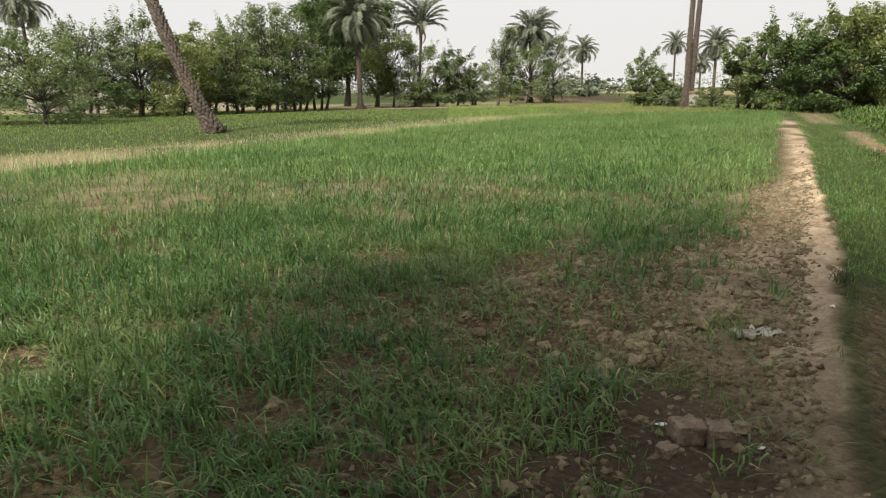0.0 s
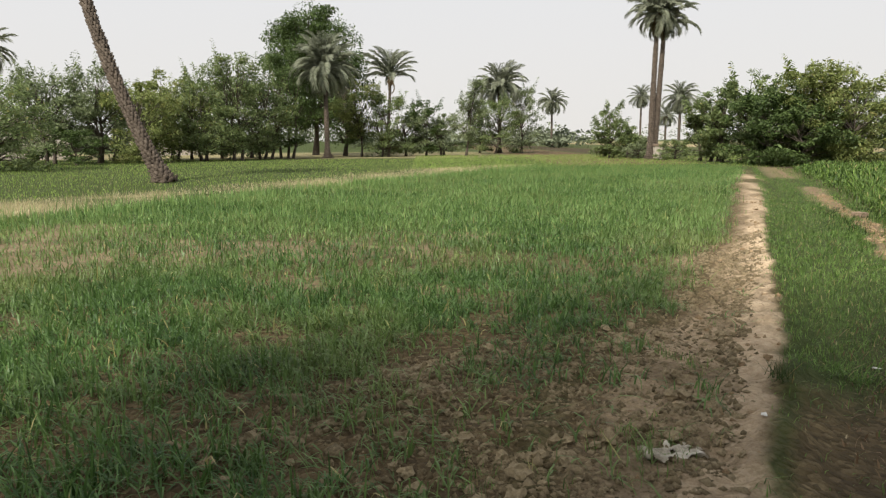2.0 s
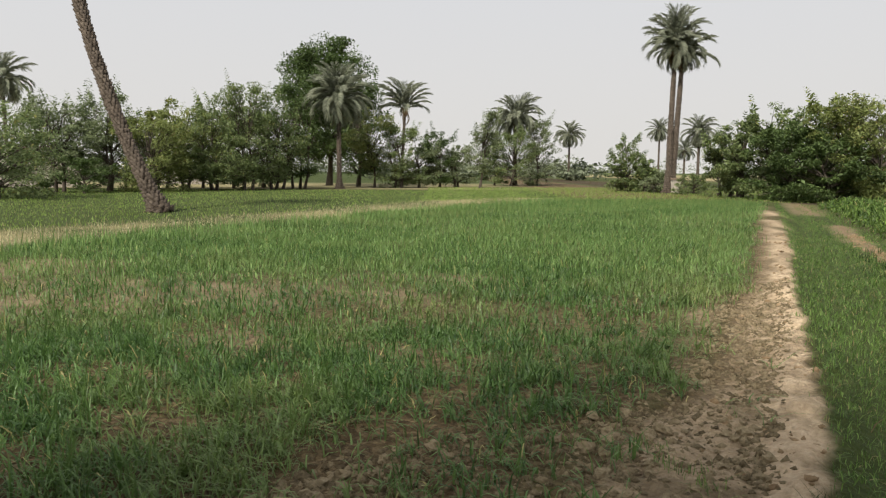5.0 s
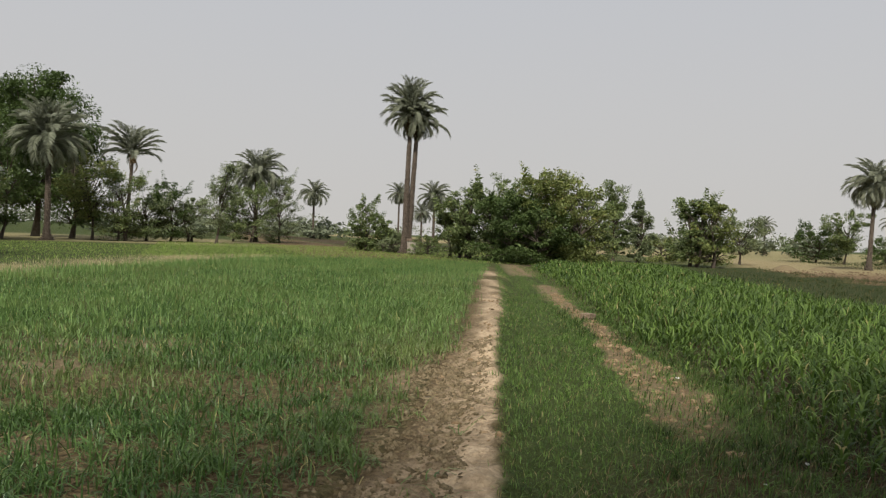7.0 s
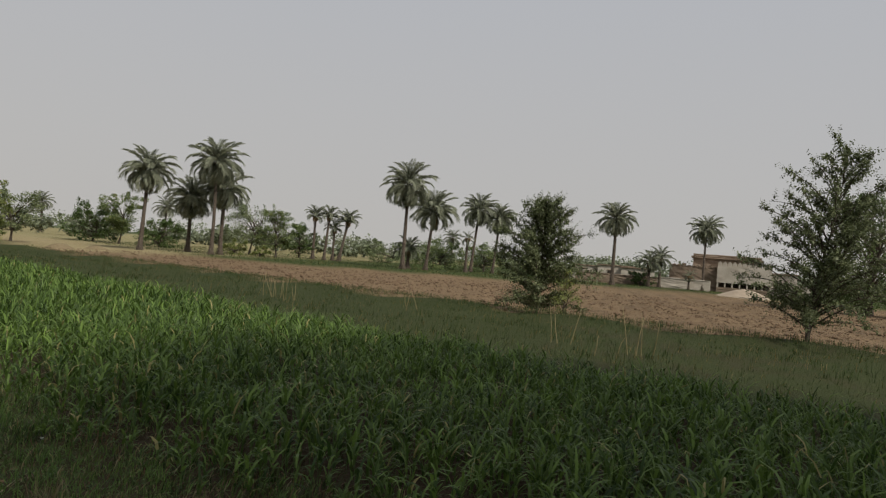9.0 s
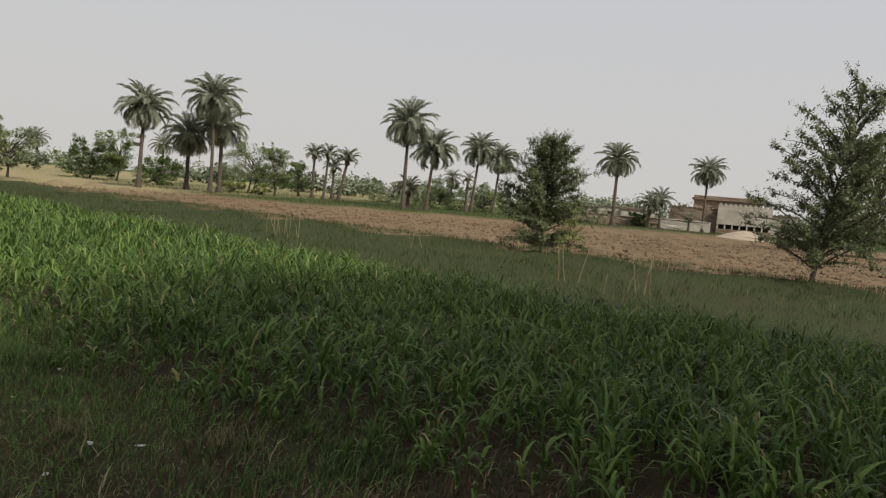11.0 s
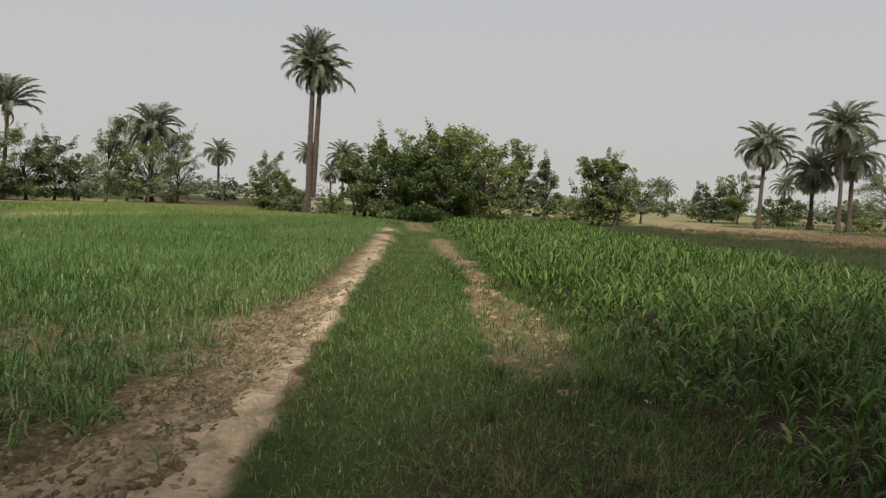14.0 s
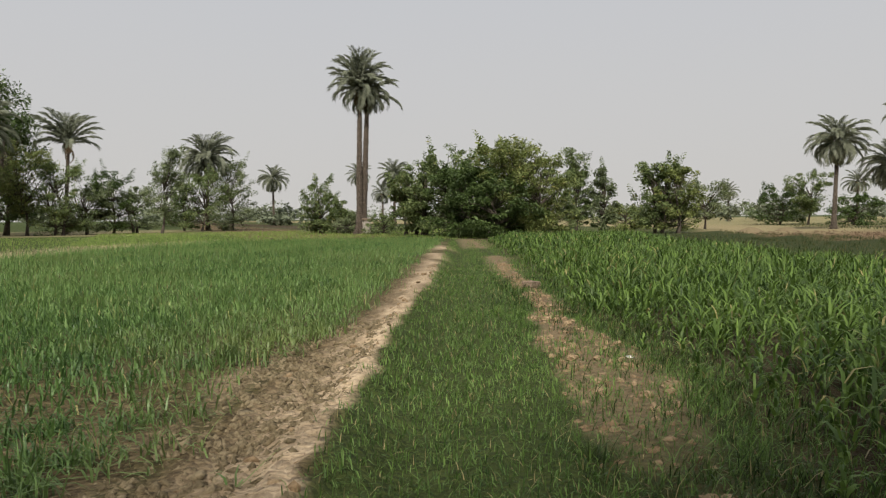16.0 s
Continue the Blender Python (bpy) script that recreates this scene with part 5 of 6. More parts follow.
TREES = [
    # az, d, top, width, material, label, options
    (-33.6, 46, 5.6, 6.0, LEAF_MID, "bushy green tree reaching to the ground", dict(clear=0.04, clumps=44, leaves=4600)),
    (-37.5, 50, 6.5, 6.0, LEAF_MID, "bushy green tree reaching to the ground", dict(clear=0.04, clumps=44, leaves=3600)),
    (-29.6, 58, 7.6, 5.2, LEAF_GREY, "grey-green leafy tree with visible stems", dict(clear=0.24, clumps=40, leaves=4200, trunks=2, shape="shoots")),
    (-26.6, 59, 8.2, 5.2, LEAF_GREY, "grey-green leafy tree with visible stems", dict(clear=0.26, clumps=40, leaves=4200, trunks=2, shape="shoots")),
    (-28.0, 55, 2.6, 3.4, LEAF_DARK, "dark low shrub under trees", dict(clear=0.05, clumps=18, leaves=1300, leaf=0.2)),
    (-23.2, 57, 6.4, 5.0, LEAF_YELLOW, "yellow-green bushy tree in the tree row", dict(clear=0.05, clumps=44, leaves=4600)),
    (-21.0, 60, 8.0, 5.0, LEAF_YELLOW, "tall yellow-green tree in the tree row", dict(clear=0.16, clumps=44, leaves=4600, trunks=2, shape="shoots")),
    (-18.6, 60, 8.4, 5.2, LEAF_MID, "tall leafy tree in the tree row", dict(clear=0.18, clumps=46, leaves=4800, trunks=3, shape="shoots")),
    (-16.4, 61, 9.3, 5.4, LEAF_MID, "tall leafy tree in the tree row", dict(clear=0.14, clumps=48, leaves=5000, trunks=2)),
    (-14.0, 63, 8.9, 5.4, LEAF_MID, "tall leafy tree in the tree row", dict(clear=0.16, clumps=46, leaves=4800, trunks=3, shape="shoots")),
    (-25.2, 66, 6.4, 5.0, LEAF_DARK, "dark bushy tree filling the tree row", dict(clear=0.08, clumps=36, leaves=2600, leaf=0.3)),
    (-22.2, 67, 6.8, 5.0, LEAF_DARK, "dark bushy tree filling the tree row", dict(clear=0.08, clumps=36, leaves=2600, leaf=0.3)),
    (-19.6, 67, 7.2, 5.0, LEAF_MID, "leafy bushy tree filling the tree row", dict(clear=0.08, clumps=36, leaves=2600, leaf=0.3)),
    (-17.3, 68, 7.6, 5.0, LEAF_DARK, "dark bushy tree filling the tree row", dict(clear=0.08, clumps=36, leaves=2600, leaf=0.3)),
    (-15.0, 69, 7.8, 5.0, LEAF_DARK, "dark bushy tree filling the tree row", dict(clear=0.08, clumps=36, leaves=2600, leaf=0.3)),
    (-30.6, 66, 6.0, 5.0, LEAF_DARK, "dark bushy tree filling the tree row", dict(clear=0.12, clumps=36, leaves=2600, leaf=0.3)),
    (-12.2, 66, 10.2, 5.0, LEAF_DARK, "dark leafy tree with several stems", dict(clear=0.2, clumps=44, leaves=4600, trunks=3)),
    (-9.7, 80, 17.0, 8.6, LEAF_DARK, "large dark mango tree with domed crown", dict(clear=0.3, clumps=90, leaves=14000, trunk_r=0.3, leaf=0.44, puff=0.16)),
    (-7.4, 74, 11.5, 5.0, LEAF_DARK, "dark tree joined to the mango", dict(clear=0.2, clumps=44, leaves=4600, trunk_r=0.2, leaf=0.3)),
    (-6.1, 70, 7.6, 4.6, LEAF_YELLOW, "bright green tree with layered crown", dict(clear=0.42, clumps=34, leaves=3200, shape="flat")),
    (-4.2, 69, 6.4, 4.6, LEAF_MID, "bushy green tree hung with creepers", dict(clear=0.06, clumps=40, leaves=3800, trunks=2)),
    (-2.2, 71, 5.4, 4.0, LEAF_GREY, "low leafy tree with slender stems", dict(clear=0.12, clumps=32, leaves=3000, trunks=2)),
    (-0.7, 72, 6.0, 3.6, LEAF_DARK, "dark leafy tree in the row", dict(clear=0.2, clumps=30, leaves=2800)),
    (0.9, 73, 4.8, 3.4, LEAF_GREY, "low leafy tree in the row", dict(clear=0.1, clumps=26, leaves=2400, trunks=2)),
    (2.6, 69, 8.0, 3.6, LEAF_GREY, "slender leaning tree with open crown", dict(clear=0.3, clumps=36, leaves=2600, lean=(0.12, 0), shape="cone")),
    (5.2, 82, 7.0, 5.0, LEAF_MID, "bushy tree with a palm rising from it", dict(clear=0.08, clumps=40, leaves=4200)),
    (7.4, 86, 8.4, 4.6, LEAF_GREY, "dense grey-green tree in the row", dict(clear=0.05, clumps=44, leaves=4600)),
    (3.9, 84, 5.4, 4.0, LEAF_DARK, "dark leafy tree in the row", dict(clear=0.1, clumps=30, leaves=2600)),
    (14.3, 62, 5.2, 2.6, LEAF_MID, "leafy upright young tree", dict(clear=0.05, clumps=34, leaves=3000, shape="shoots", trunks=2)),
    (15.8, 61, 3.6, 2.2, LEAF_MID, "leafy upright young tree", dict(clear=0.04, clumps=26, leaves=2200, shape="shoots")),
    (16.7, 58, 1.7, 2.2, LEAF_GREY, "low grey bush beside palm trunks", dict(clear=0.03, clumps=18, leaves=1500, leaf=0.16)),
    (19.4, 55, 1.5, 2.6, LEAF_MID, "low green bush by the track end", dict(clear=0.03, clumps=20, leaves=1500, leaf=0.16)),
    (21.7, 50, 4.4, 2.4, LEAF_MID, "leafy tree at the edge of the thicket", dict(clear=0.2, clumps=34, leaves=3000, shape="shoots", trunks=2)),
    (22.7, 49, 5.3, 3.4, LEAF_MID, "leafy tree in the thicket", dict(clear=0.16, clumps=38, leaves=3600, trunks=3)),
    (24.7, 48, 6.8, 3.0, LEAF_MID, "tree with upright leafy shoots above the thicket", dict(clear=0.1, clumps=44, leaves=4000, shape="shoots", trunks=2)),
    (27.0, 48, 6.8, 3.0, LEAF_MID, "tree with upright leafy shoots above the thicket", dict(clear=0.1, clumps=44, leaves=4000, shape="shoots", trunks=2)),
    (25.9, 45.5, 4.6, 4.4, LEAF_DARK, "dense dark bush reaching to the ground", dict(clear=0.02, clumps=50, leaves=4800)),
    (29.6, 46.5, 6.4, 4.4, LEAF_YELLOW, "dense yellow-green bushy tree", dict(clear=0.03, clumps=54, leaves=5600)),
    (31.3, 46, 5.6, 4.0, LEAF_YELLOW, "dense yellow-green bushy tree", dict(clear=0.03, clumps=48, leaves=5000)),
    (28.6, 44.5, 3.6, 4.6, LEAF_DARK, "dense dark bush reaching to the ground", dict(clear=0.02, clumps=44, leaves=4200)),
    (33.0, 50, 4.6, 3.0, LEAF_MID, "leafy bush at the thicket edge", dict(clear=0.05, clumps=30, leaves=2800)),
    (34.5, 58, 6.8, 2.6, LEAF_MID, "tall narrow leafy tree", dict(clear=0.1, clumps=34, leaves=2800, shape="column")),
    (36.4, 58, 5.2, 2.8, LEAF_GREY, "small leafy tree by the field", dict(clear=0.1, clumps=30, leaves=2600, shape="cone")),
    (38.0, 66, 2.2, 4.0, LEAF_YELLOW, "low scrub behind the crop", dict(clear=0.02, clumps=24, leaves=1800)),
    (40.6, 54, 5.7, 3.2, LEAF_MID, "bushy green tree at the crop's end", dict(clear=0.06, clumps=42, leaves=4000, shape="shoots", trunks=2)),
    (42.0, 54, 4.9, 2.8, LEAF_YELLOW, "bushy green tree at the crop's end", dict(clear=0.06, clumps=36, leaves=3200, trunks=2)),
    (43.9, 72, 4.6, 4.0, LEAF_GREY, "flat-topped acacia with open crown", dict(clear=0.4, clumps=30, leaves=2200, shape="flat")),
    (49.0, 100, 4.8, 7.0, LEAF_DARK, "dark spreading tree beyond the field", dict(clear=0.1, clumps=36, leaves=2600, leaf=0.32)),
    (50.8, 96, 6.6, 4.4, LEAF_MID, "green tree with layered crown behind a palm", dict(clear=0.35, clumps=32, leaves=2600, shape="flat", leaf=0.3)),
    (53.6, 92, 3.4, 5.0, LEAF_DARK, "dark low tree beyond the field", dict(clear=0.06, clumps=30, leaves=2400, leaf=0.3)),
    (60.2, 86, 6.2, 5.4, LEAF_GREY, "thin-leaved acacia with open crown", dict(clear=0.36, clumps=40, leaves=2600, trunks=2)),
    (62.4, 84, 5.7, 4.2, LEAF_MID, "green tree with bare lower trunk", dict(clear=0.34, clumps=34, leaves=3000)),
    (59.2, 82, 1.8, 2.4, LEAF_YELLOW, "low dry shrub on the verge", dict(clear=0.02, clumps=16, leaves=900)),
    (61.2, 80, 1.2, 1.8, LEAF_YELLOW, "low dry shrub on the verge", dict(clear=0.02, clumps=14, leaves=800)),
    (64.2, 93, 4.6, 3.6, LEAF_DARK, "dark tree beside slim palms", dict(clear=0.2, clumps=28, leaves=2200)),
    (71.5, 110, 3.6, 6.0, LEAF_GREY, "grey-green scrub far off", dict(clear=0.03, clumps=28, leaves=1800, leaf=0.34)),
    (75.6, 96, 4.2, 7.0, LEAF_MID, "broad green bush behind palms", dict(clear=0.02, clumps=36, leaves=2800, leaf=0.3)),
    (79.4, 100, 4.0, 6.5, LEAF_MID, "broad green bush behind palms", dict(clear=0.02, clumps=34, leaves=2600, leaf=0.3)),
    (84.0, 100, 3.0, 6.0, LEAF_DARK, "dark scrub by the village", dict(clear=0.02, clumps=28, leaves=1900, leaf=0.3)),
    (92.0, 97, 2.0, 3.0, LEAF_DARK, "dark bush before the village wall", dict(clear=0.02, clumps=18, leaves=1200)),
    (107.8, 60, 9.4, 6.5, LEAF_DARK, "large dark tree at the field's far corner", dict(clear=0.12, clumps=50, leaves=5200, trunks=2, trunk_r=0.2)),
]
for i, (az, d, h, w, mat, lab, kw) in enumerate(TREES):
    tx, ty = at(az, d)
    kw = dict(kw, leaves=int(kw["leaves"] * 2.0), leaf=kw.get("leaf", 0.24) * 0.78, clumps=int(kw["clumps"] * 1.7), puff=kw.get("puff", 0.15) * 0.92, clear=kw["clear"] * 0.65)
    tree("tree" if h > 3 else "shrub", tx, ty, h * 1.0, w * 1.25, mat, lab, 500 + i, category="tree" if h > 3 else "shrub", **kw)

# two saplings on the bank before the ploughed field
sapling(26.7, 5.0, 3.85, 4.3, LEAF_OLIVE, "bushy young tree on the field bank", 601, branches=90, leaf=0.105, trunk_r=0.045, twigs=13, low=0.05)
sapling(25.9, 4.0, 1.7, 1.3, LEAF_YELLOW, "thin yellowish shrub beside a young tree", 602, stems=2, branches=14, leaf=0.09, trunk_r=0.025, twigs=6, category="shrub")
sapling(22.9, -2.9, 5.35, 5.2, LEAF_OLIVE, "tall open young tree with thin forked trunk", 603, stems=2, lean=(0.0, -0.12), branches=110, leaf=0.10, trunk_r=0.05, twigs=9, low=0.10)

# unseen broad trees added behind the walk's start to shade the near ground
for i, (x, y, h, w, n_, low) in enumerate(((2.8, -6.3, 14.5, 10.8, 15000, 0.3), (-3.7, -5.0, 14.5, 7.5, 3200, 0.5))):
    tree("tree", x, y, h, w, LEAF_DARK, "large unseen leafy tree added to shade the near ground", 610 + i, clear=low, clumps=n_ // 120, leaves=n_, leaf=0.44, trunk_r=0.32, puff=0.16)


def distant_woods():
    """Low trees along the horizon, too far to count, with haze put into their leaf colour."""
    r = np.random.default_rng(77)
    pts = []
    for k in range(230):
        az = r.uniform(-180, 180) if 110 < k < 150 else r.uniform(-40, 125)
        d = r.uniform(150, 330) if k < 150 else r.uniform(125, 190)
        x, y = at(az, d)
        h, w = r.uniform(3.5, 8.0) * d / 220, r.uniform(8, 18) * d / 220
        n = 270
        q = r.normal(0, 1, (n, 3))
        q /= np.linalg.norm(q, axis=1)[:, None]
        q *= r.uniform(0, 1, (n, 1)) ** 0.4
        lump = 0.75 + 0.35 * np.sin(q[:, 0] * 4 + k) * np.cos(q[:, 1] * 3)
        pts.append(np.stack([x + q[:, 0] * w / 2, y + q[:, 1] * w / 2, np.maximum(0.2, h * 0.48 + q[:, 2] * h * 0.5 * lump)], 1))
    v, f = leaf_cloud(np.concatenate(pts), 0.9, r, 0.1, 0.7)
    tagged(mesh_object("distant_woods", v, f, LEAF_HAZE), "low belt of trees on the horizon, leaves paled for haze", "woodland", kind="stuff")


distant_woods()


# ---- village at the far side of the ploughed field ----
def slab(x0, x1, y0, y1, z0, z1, soft=0.06, seed=0, cuts=5):
    """A wall block with hand-made, slightly wavy faces."""
    bm = bmesh.new()
    bmesh.ops.create_cube(bm, size=1)
    bmesh.ops.subdivide_edges(bm, edges=bm.edges[:], cuts=cuts, use_grid_fill=True)
    r = random.Random(seed)
    for v in bm.verts:
        v.co = Vector((x0 + (v.co.x + 0.5) * (x1 - x0), y0 + (v.co.y + 0.5) * (y1 - y0), z0 + (v.co.z + 0.5) * (z1 - z0)))
        k = soft if v.co.z > z0 + 0.01 else 0
        v.co += Vector((r.uniform(-k, k), r.uniform(-k, k), r.uniform(-k, k)))
    return bm


def thing(name, x, y, label, category, turn=0.0, group=""):
    ob = new(name)
    ob.location, ob.rotation_euler = (x, y, float(ground_height(np.array([x]), np.array([y]))[0]) - 0.05), (0, 0, radians(turn))
    return tagged(ob, label, category, group)


def merlon():
    bm = bmesh.new()
    vs = [(-0.28, 0), (0.28, 0), (0.28, 0.3), (0.0, 0.62), (-0.28, 0.3)]
    a = [bm.verts.new((-0.12, u, w)) for u, w in vs]
    b = [bm.verts.new((0.12, u, w)) for u, w in vs]
    bm.faces.new(a)
    bm.faces.new(b[::-1])
    for k in range(5):
        bm.faces.new((a[k], b[k], b[(k + 1) % 5], a[(k + 1) % 5]))
    bmesh.ops.recalc_face_normals(bm, faces=bm.faces)
    return bm


def mud_house():
    hx, hy = at(95.9, 106)
    h = thing("mud_house", hx, hy, "brown mud house with crumbling parapet", "house", -6)
    part("wall", slab(-3, 3, -3.2, 3.2, 0, 3.3, 0.07, 3, 9), MUD, h)
    for k in range(9):
        part("parapet_lump", slab(-3.05, -2.6, -3.1 + k * 0.7, -2.62 + k * 0.7, 3.22, 3.5 + 0.12 * math.sin(k * 2.3), 0.07, 20 + k, 2), MUD, h)
    part("roof", slab(-2.6, 2.9, -3.0, 3.0, 3.2, 3.34, 0.03, 5), MUD, h)
    ux, uy = at(98.2, 112)
    u = thing("mud_house", ux, uy, "taller mud house with flat roof ledges", "house", -8)
    part("wall", slab(-3, 3, -4.6, 4.6, 0, 4.7, 0.06, 7, 9), MUD, u)
    part("roof", slab(-3.3, 3.3, -4.9, 4.9, 4.7, 4.95, 0.03, 8), MUD, u)
    part("parapet", slab(-3.0, -2.7, -4.6, 4.6, 4.95, 5.3, 0.04, 9), MUD, u)
    gx, gy = at(99.5, 104)
    g = thing("white_gatehouse", gx, gy, "whitewashed house front with pointed battlements and arches", "house", -9)
    part("wall", slab(-2, 2, -3.4, 3.4, 1.35, 3.7, 0.02, 11), WHITEWASH, g)
    part("base", slab(-2.03, 2.03, -3.43, 3.43, 0, 0.75, 0.03, 12), MUD, g)
    # dark slab painted as the shade behind the pillars
    part("veranda_shade", slab(-1.2, 1.9, -3.3, 3.3, 0.75, 1.35, 0.0, 13), SHADE_HOLE, g)
    for k in range(8):
        part("pillar", slab(-1.95, -1.65, -3.35 + k * 0.93, -3.15 + k * 0.93, 0.72, 1.38, 0.0, 14, 1), WHITEWASH, g)
    proto = merlon()
    me = bpy.data.meshes.new("merlon")
    proto.to_mesh(me)
    proto.free()
    me.materials.append(WHITEWASH)
    for k in range(11):
        m = new("merlon", me)
        m.parent = g
        m.location = (-1.85, -3.1 + k * 0.62, 3.68)
    for az, d, half, hgt, mat, lab in ((87.3, 98, 1.6, 1.5, WHITEWASH, "low whitewashed field wall"), (88.2, 97, 2.2, 1.25, MUD, "low crumbling mud wall"), (91.2, 99, 3.6, 1.2, MUD, "low crumbling mud wall"),
                                       (95.2, 99, 3.4, 1.35, WHITEWASH, "low pale plastered wall before mud houses"), (84.8, 100, 3.4, 1.4, MUD, "low crumbling mud wall"), (102.4, 110, 3.0, 1.7, WHITEWASH, "pale plastered wall by the house")):
        wx, wy = at(az, d)
        wob = thing("boundary_wall", wx, wy, lab, "wall", -az + 90)
        part("wall", slab(-0.2, 0.2, -half, half, 0, hgt, 0.05, int(az), 7), mat, wob)
        part("coping", slab(-0.26, 0.26, -half, half, hgt, hgt + 0.1, 0.03, int(az) + 1, 5), mat, wob)
    for az, d, half, hgt, mat in ((90.0, 122, 3.0, 2.6, WHITEWASH), (91.7, 118, 2.6, 2.4, WHITEWASH), (87.9, 125, 2.4, 2.3, WHITEWASH), (101.6, 118, 3.0, 3.2, WHITEWASH), (-30.5, 76, 3.4, 3.6, WHITEWASH), (-21, 90, 4, 2.2, WHITEWASH)):
        wx, wy = at(az, d)
        hh = thing("village_house", wx, wy, "small plastered village house with flat roof", "house", -az + 90)
        part("wall", slab(-2.2, 2.2, -half, half, 0, hgt, 0.03, int(az) + 40), mat, hh)
        part("roof", slab(-2.4, 2.4, -half - 0.2, half + 0.2, hgt, hgt + 0.16, 0.02, int(az) + 41), MUD, hh)
        for s in (-0.5, 0.35):
            # each window is a dark slab coloured like a shaded opening
            win = part("window", slab(-2.26, -2.19, s * half - 0.3, s * half + 0.3, 1.0, min(1.8, hgt - 0.3), 0, 2, 1), SHADE_HOLE, hh)
            part("sill", slab(-2.36, -2.16, s * half - 0.4, s * half + 0.4, 0.88, 1.0, 0.01, 3, 1), MUD, win)
            part("lintel", slab(-2.33, -2.16, s * half - 0.4, s * half + 0.4, min(1.8, hgt - 0.3), min(1.92, hgt - 0.18), 0.01, 4, 1), MUD, win)


mud_house()


def heap(name, x, y, w, h, mat, label, category, seed):
    n = 28
    u, t = np.meshgrid(np.linspace(0, 1, 12), np.linspace(0, 2 * np.pi, n, endpoint=False), indexing="ij")
    z = h * np.cos(u * np.pi / 2) ** 1.5
    px, py = u * w / 2 * np.cos(t), u * w / 2 * np.sin(t)
    z = z * (0.8 + 0.4 * vnoise(px + 50, py + 50, 0.8, seed))
    z[-1] = -0.1
    v = np.stack([px, py, z], 2).reshape(-1, 3)
    idx = np.arange(12 * n).reshape(12, n)
    f = np.stack([idx[:-1], np.roll(idx, -1, 1)[:-1], np.roll(idx, -1, 1)[1:], idx[1:]], 2).reshape(-1, 4)
    ob = mesh_object(name, v, f, mat, smooth=True)
    ob.location = (x, y, float(ground_height(np.array([x]), np.array([y]))[0]))
    return tagged(ob, label, category)


sx, sy = at(99.6, 82)
heap("sand_heap", sx, sy, 6.5, 0.9, SAND, "pale sandy heap by the ploughed field", "sand heap", 5)
for az, d in ((49.4, 66), (47.0, 62)):
    sx, sy = at(az, d)
    heap("earth_heap", sx, sy, 2.4, 0.45, CLOD, "small dark heap of earth", "earth heap", int(d))


# ---- small things by the path ----
def cotton_rag():
    r = np.random.default_rng(9)
    n = 34
    u, w = np.meshgrid(np.linspace(-1, 1, n), np.linspace(-1, 1, 22), indexing="xy")
    x = u * 0.155 + 0.02 * np.sin(w * 5)
    y = w * 0.085 * (1 - 0.35 * u * u) + 0.03 * np.sin(u * 4)
    z = 0.010 + 0.020 * vnoise(u * 3 + 7, w * 3, 1.6, 4) + 0.02 * np.abs(np.sin(u * 7.0 + w * 3.4)) * (1 - 0.6 * np.maximum(np.abs(u), np.abs(w))) + 0.012 * np.sin(w * 7 + u * 3)
    v = np.stack([x, y, z], 2).reshape(-1, 3)
    v2 = v - np.array([0, 0, 0.004])
    idx = np.arange(n * 22).reshape(22, n)
    f = np.stack([idx[:-1, :-1], idx[:-1, 1:], idx[1:, 1:], idx[1:, :-1]], 2).reshape(-1, 4)
    mid = v[f].mean(1)
    torn = vnoise(mid[:, 0] + 3, mid[:, 1] + 5, 19.0, 6, 2) + 0.35 * np.maximum(np.abs(mid[:, 0]) / 0.155, np.abs(mid[:, 1]) / 0.085) ** 3
    f = f[torn < 0.74]
    ob = mesh_object("cotton_rag", np.concatenate([v, v2]), np.concatenate([f, f[:, ::-1] + len(v)]), RAG, smooth=True)
    z0 = float(ground_height(np.array([1.93]), np.array([4.1]))[0])
    ob.location, ob.rotation_euler = (1.95, 4.12, z0 - 0.008), (0, 0, 0.1)
    tagged(ob, "crumpled soiled off-white rag lying on dry earth", "rag")


cotton_rag()


def mud_block(x, y, sx_, sy_, sz, turn, seed):
    bm = slab(-sx_ / 2, sx_ / 2, -sy_ / 2, sy_ / 2, 0, sz, 0.012, seed, 6)
    bmesh.ops.smooth_vert(bm, verts=bm.verts[:], factor=0.5, use_axis_x=True, use_axis_y=True, use_axis_z=True)
    me = bpy.data.meshes.new("mud_block")
    bm.to_mesh(me)
    bm.free()
    me.materials.append(BRICK_MUD)
    ob = new("mud_block", me)
    ob.location, ob.rotation_euler = (x, y, float(ground_height(np.array([x]), np.array([y]))[0]) - 0.012), (0.05, 0.04, turn)
    tagged(ob, "broken lump of dried mud in damp soil", "mud lump", "mud lumps")


mud_block(1.06, 2.82, 0.13, 0.11, 0.10, 0.2, 31)
mud_block(1.20, 2.80, 0.11, 0.11, 0.10, -0.15, 32)
mud_block(0.95, 2.72, 0.09, 0.07, 0.05, 0.7, 33)


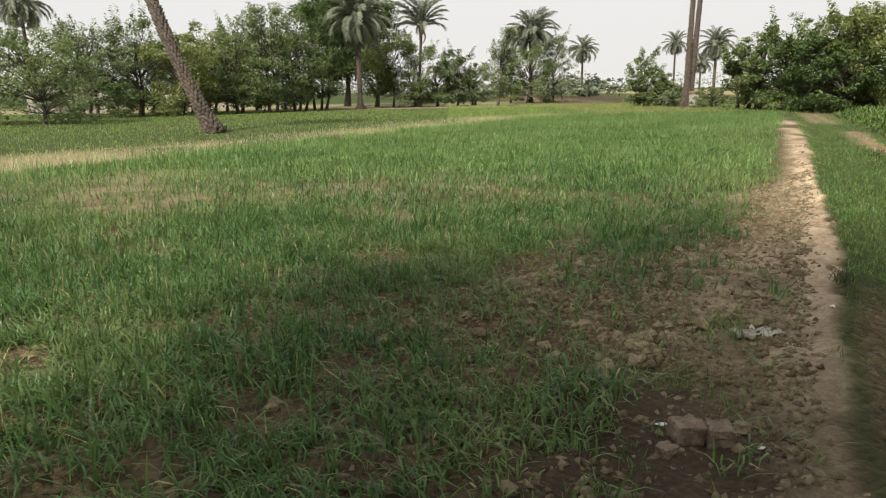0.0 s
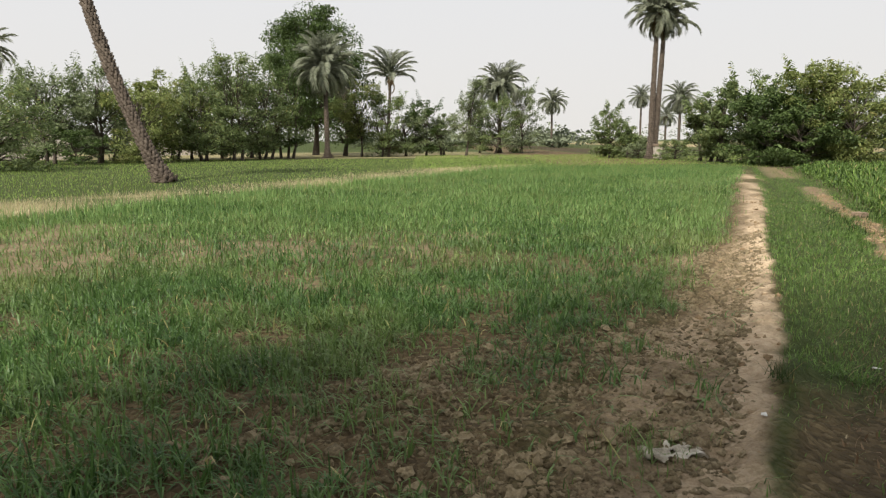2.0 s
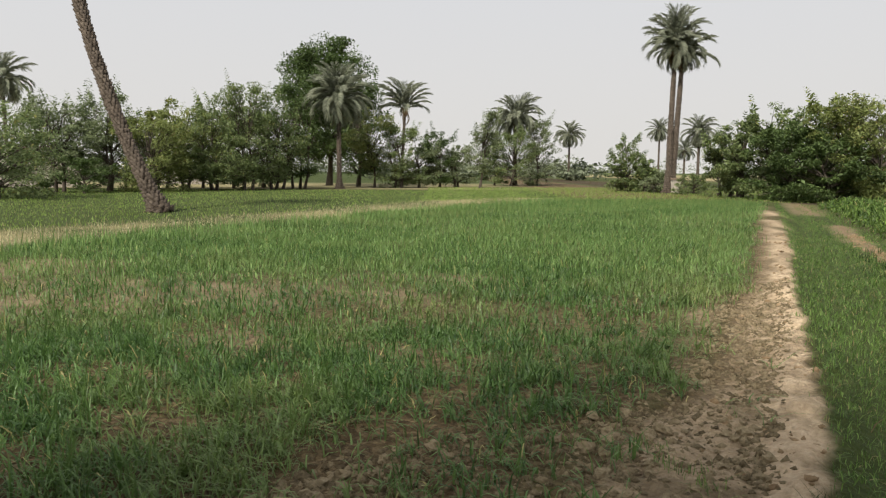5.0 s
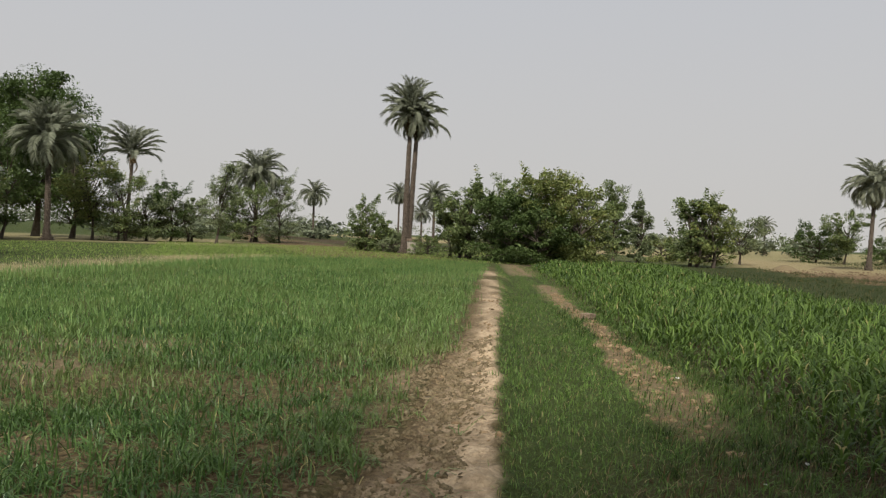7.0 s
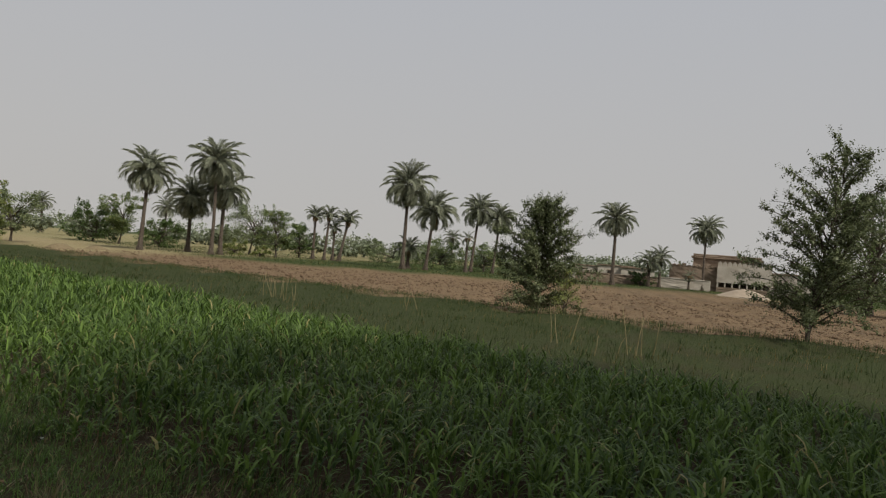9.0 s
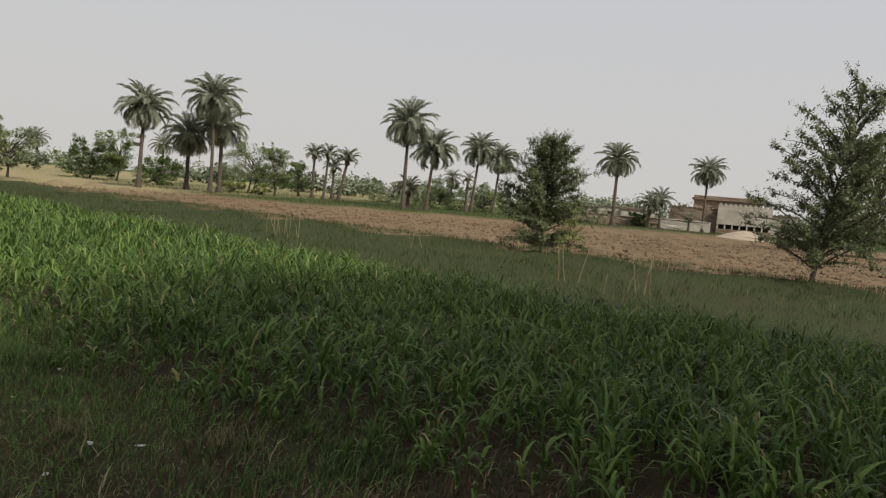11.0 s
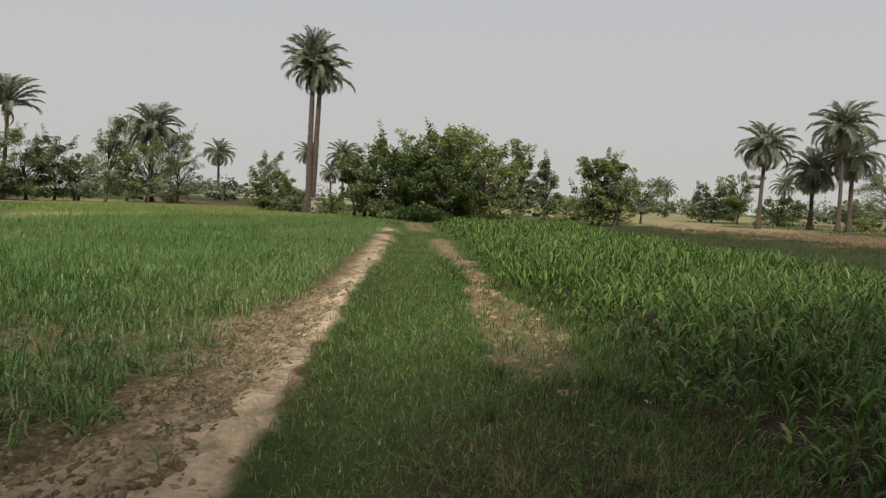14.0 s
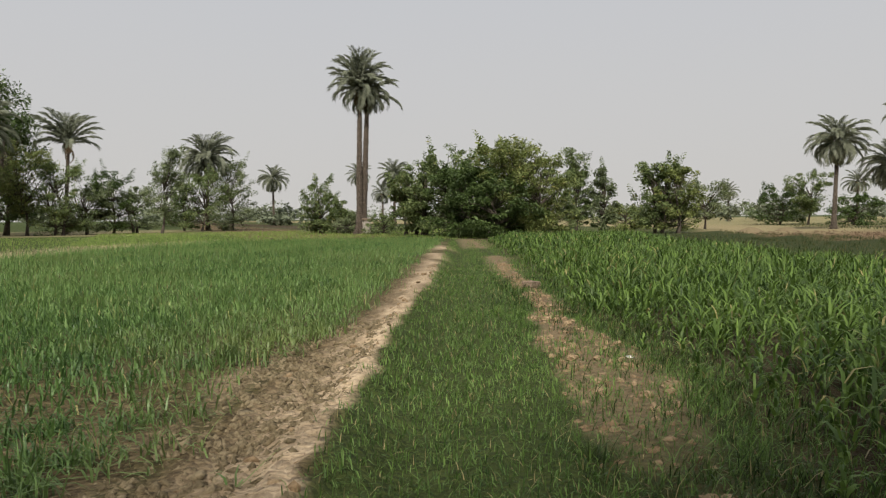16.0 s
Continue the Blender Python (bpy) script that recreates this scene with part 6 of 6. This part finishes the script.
def scrap(x, y, s, turn, seed):
    r = np.random.default_rng(seed)
    k = 7
    a = np.linspace(0, 2 * np.pi, k, endpoint=False)
    rim = np.stack([np.cos(a) * s * r.uniform(0.6, 1.2, k), np.sin(a) * s * 0.6 * r.uniform(0.6, 1.2, k), r.uniform(0.002, 0.35 * s, k)], 1)
    v = np.concatenate([rim, rim - np.array([0, 0, 0.0015]), [[0, 0, 0.2 * s]], [[0, 0, 0.2 * s - 0.0015]]])
    f = []
    for i in range(k):
        j = (i + 1) % k
        f += [(i, j, 2 * k), (j + k, i + k, 2 * k + 1), (i, i + k, j + k), (i, j + k, j)]
    ob = mesh_object("paper_scrap", v, np.array(f), PAPER)
    ob.location, ob.rotation_euler = (x, y, float(ground_height(np.array([x]), np.array([y]))[0]) + 0.004), (0, 0, turn)
    tagged(ob, "small pale torn scrap lying in grass", "litter", "scraps by the track")


for i, (x, y, s) in enumerate(((1.0, 2.95, 0.03), (2.55, 4.4, 0.03), (3.95, 5.55, 0.035), (5.0, 5.15, 0.035), (5.1, 4.9, 0.035), (4.65, 5.1, 0.03), (3.55, 4.35, 0.04), (4.3, 4.7, 0.03), (6.15, 6.4, 0.035), (7.3, 9.2, 0.04), (1.35, 2.7, 0.02), (5.45, 6.1, 0.03))):
    scrap(x, y, s, i * 1.3, 60 + i)


def dry_stalks(x, y, count, h, label, seed, spread=0.18):
    r = np.random.default_rng(seed)
    top = thing("dry_reed", x, y, label, "dry stalks")
    for k in range(count):
        b = np.array([r.normal(0, spread), r.normal(0, spread), 0])
        tip = b + np.array([r.normal(0, 0.16 * h), r.normal(0, 0.16 * h), h * r.uniform(0.6, 1.1)])
        v, f = tube([b, (b + tip) / 2 + r.normal(0, 0.02, 3), tip], [0.012, 0.009, 0.004], 4)
        mesh_object("stalk", v, f, DRY_STEM, top)


for i, (x, y, c, h) in enumerate(((16.0, 2.0, 4, 0.95), (16.7, 3.3, 3, 0.9), (15.2, 2.4, 2, 0.7), (21.0, 12.5, 6, 0.85), (21.2, 8.0, 3, 0.8), (20.4, 11.6, 4, 0.7))):
    dry_stalks(x, y, c, h, "thin dry standing reeds above rough grass", 700 + i)


def weed(x, y, mat, label, seed, n=60, h=0.18):
    r = np.random.default_rng(seed)
    b = np.zeros((n, 3)) + np.concatenate([r.normal(0, 0.05, (n, 2)), np.zeros((n, 1))], 1)
    v, f = blades(b, r.uniform(0.5, 1.1, n) * h, np.full(n, 0.006), np.abs(r.normal(0.5, 0.3, n)), r.uniform(0.2, 1.0, n), 3, seed)
    ob = mesh_object("weed", v, f, mat)
    ob.location = (x, y, float(ground_height(np.array([x]), np.array([y]))[0]) - 0.01)
    tagged(ob, label, "weed", "weeds by the track")


for i, (x, y, m) in enumerate(((4.98, 6.44, MEADOW), (4.6, 5.6, DRY_STEM), (5.1, 5.35, DRY_STEM), (3.7, 5.3, TURF), (5.6, 7.3, MEADOW), (5.4, 4.6, DRY_STEM), (6.3, 7.0, TURF), (2.95, 5.0, MEADOW))):
    weed(x, y, m, "tuft of pale dry weed in short grass" if m is DRY_STEM else "green weed tuft in short grass", 800 + i)
# dark clod that sticks up beside the wheel rut
mud_block(9.42, 14.4, 0.26, 0.2, 0.12, 0.4, 40)
px, py = at(18.1, 56.5)
post = thing("marker_post", px, py, "short whitewashed post at the foot of palms", "post")
part("post", slab(-0.28, 0.28, -0.28, 0.28, 0, 1.05, 0.03, 50, 3), WHITEWASH, post)
part("cap", slab(-0.34, 0.34, -0.34, 0.34, 1.05, 1.2, 0.02, 51, 2), MUD, post)
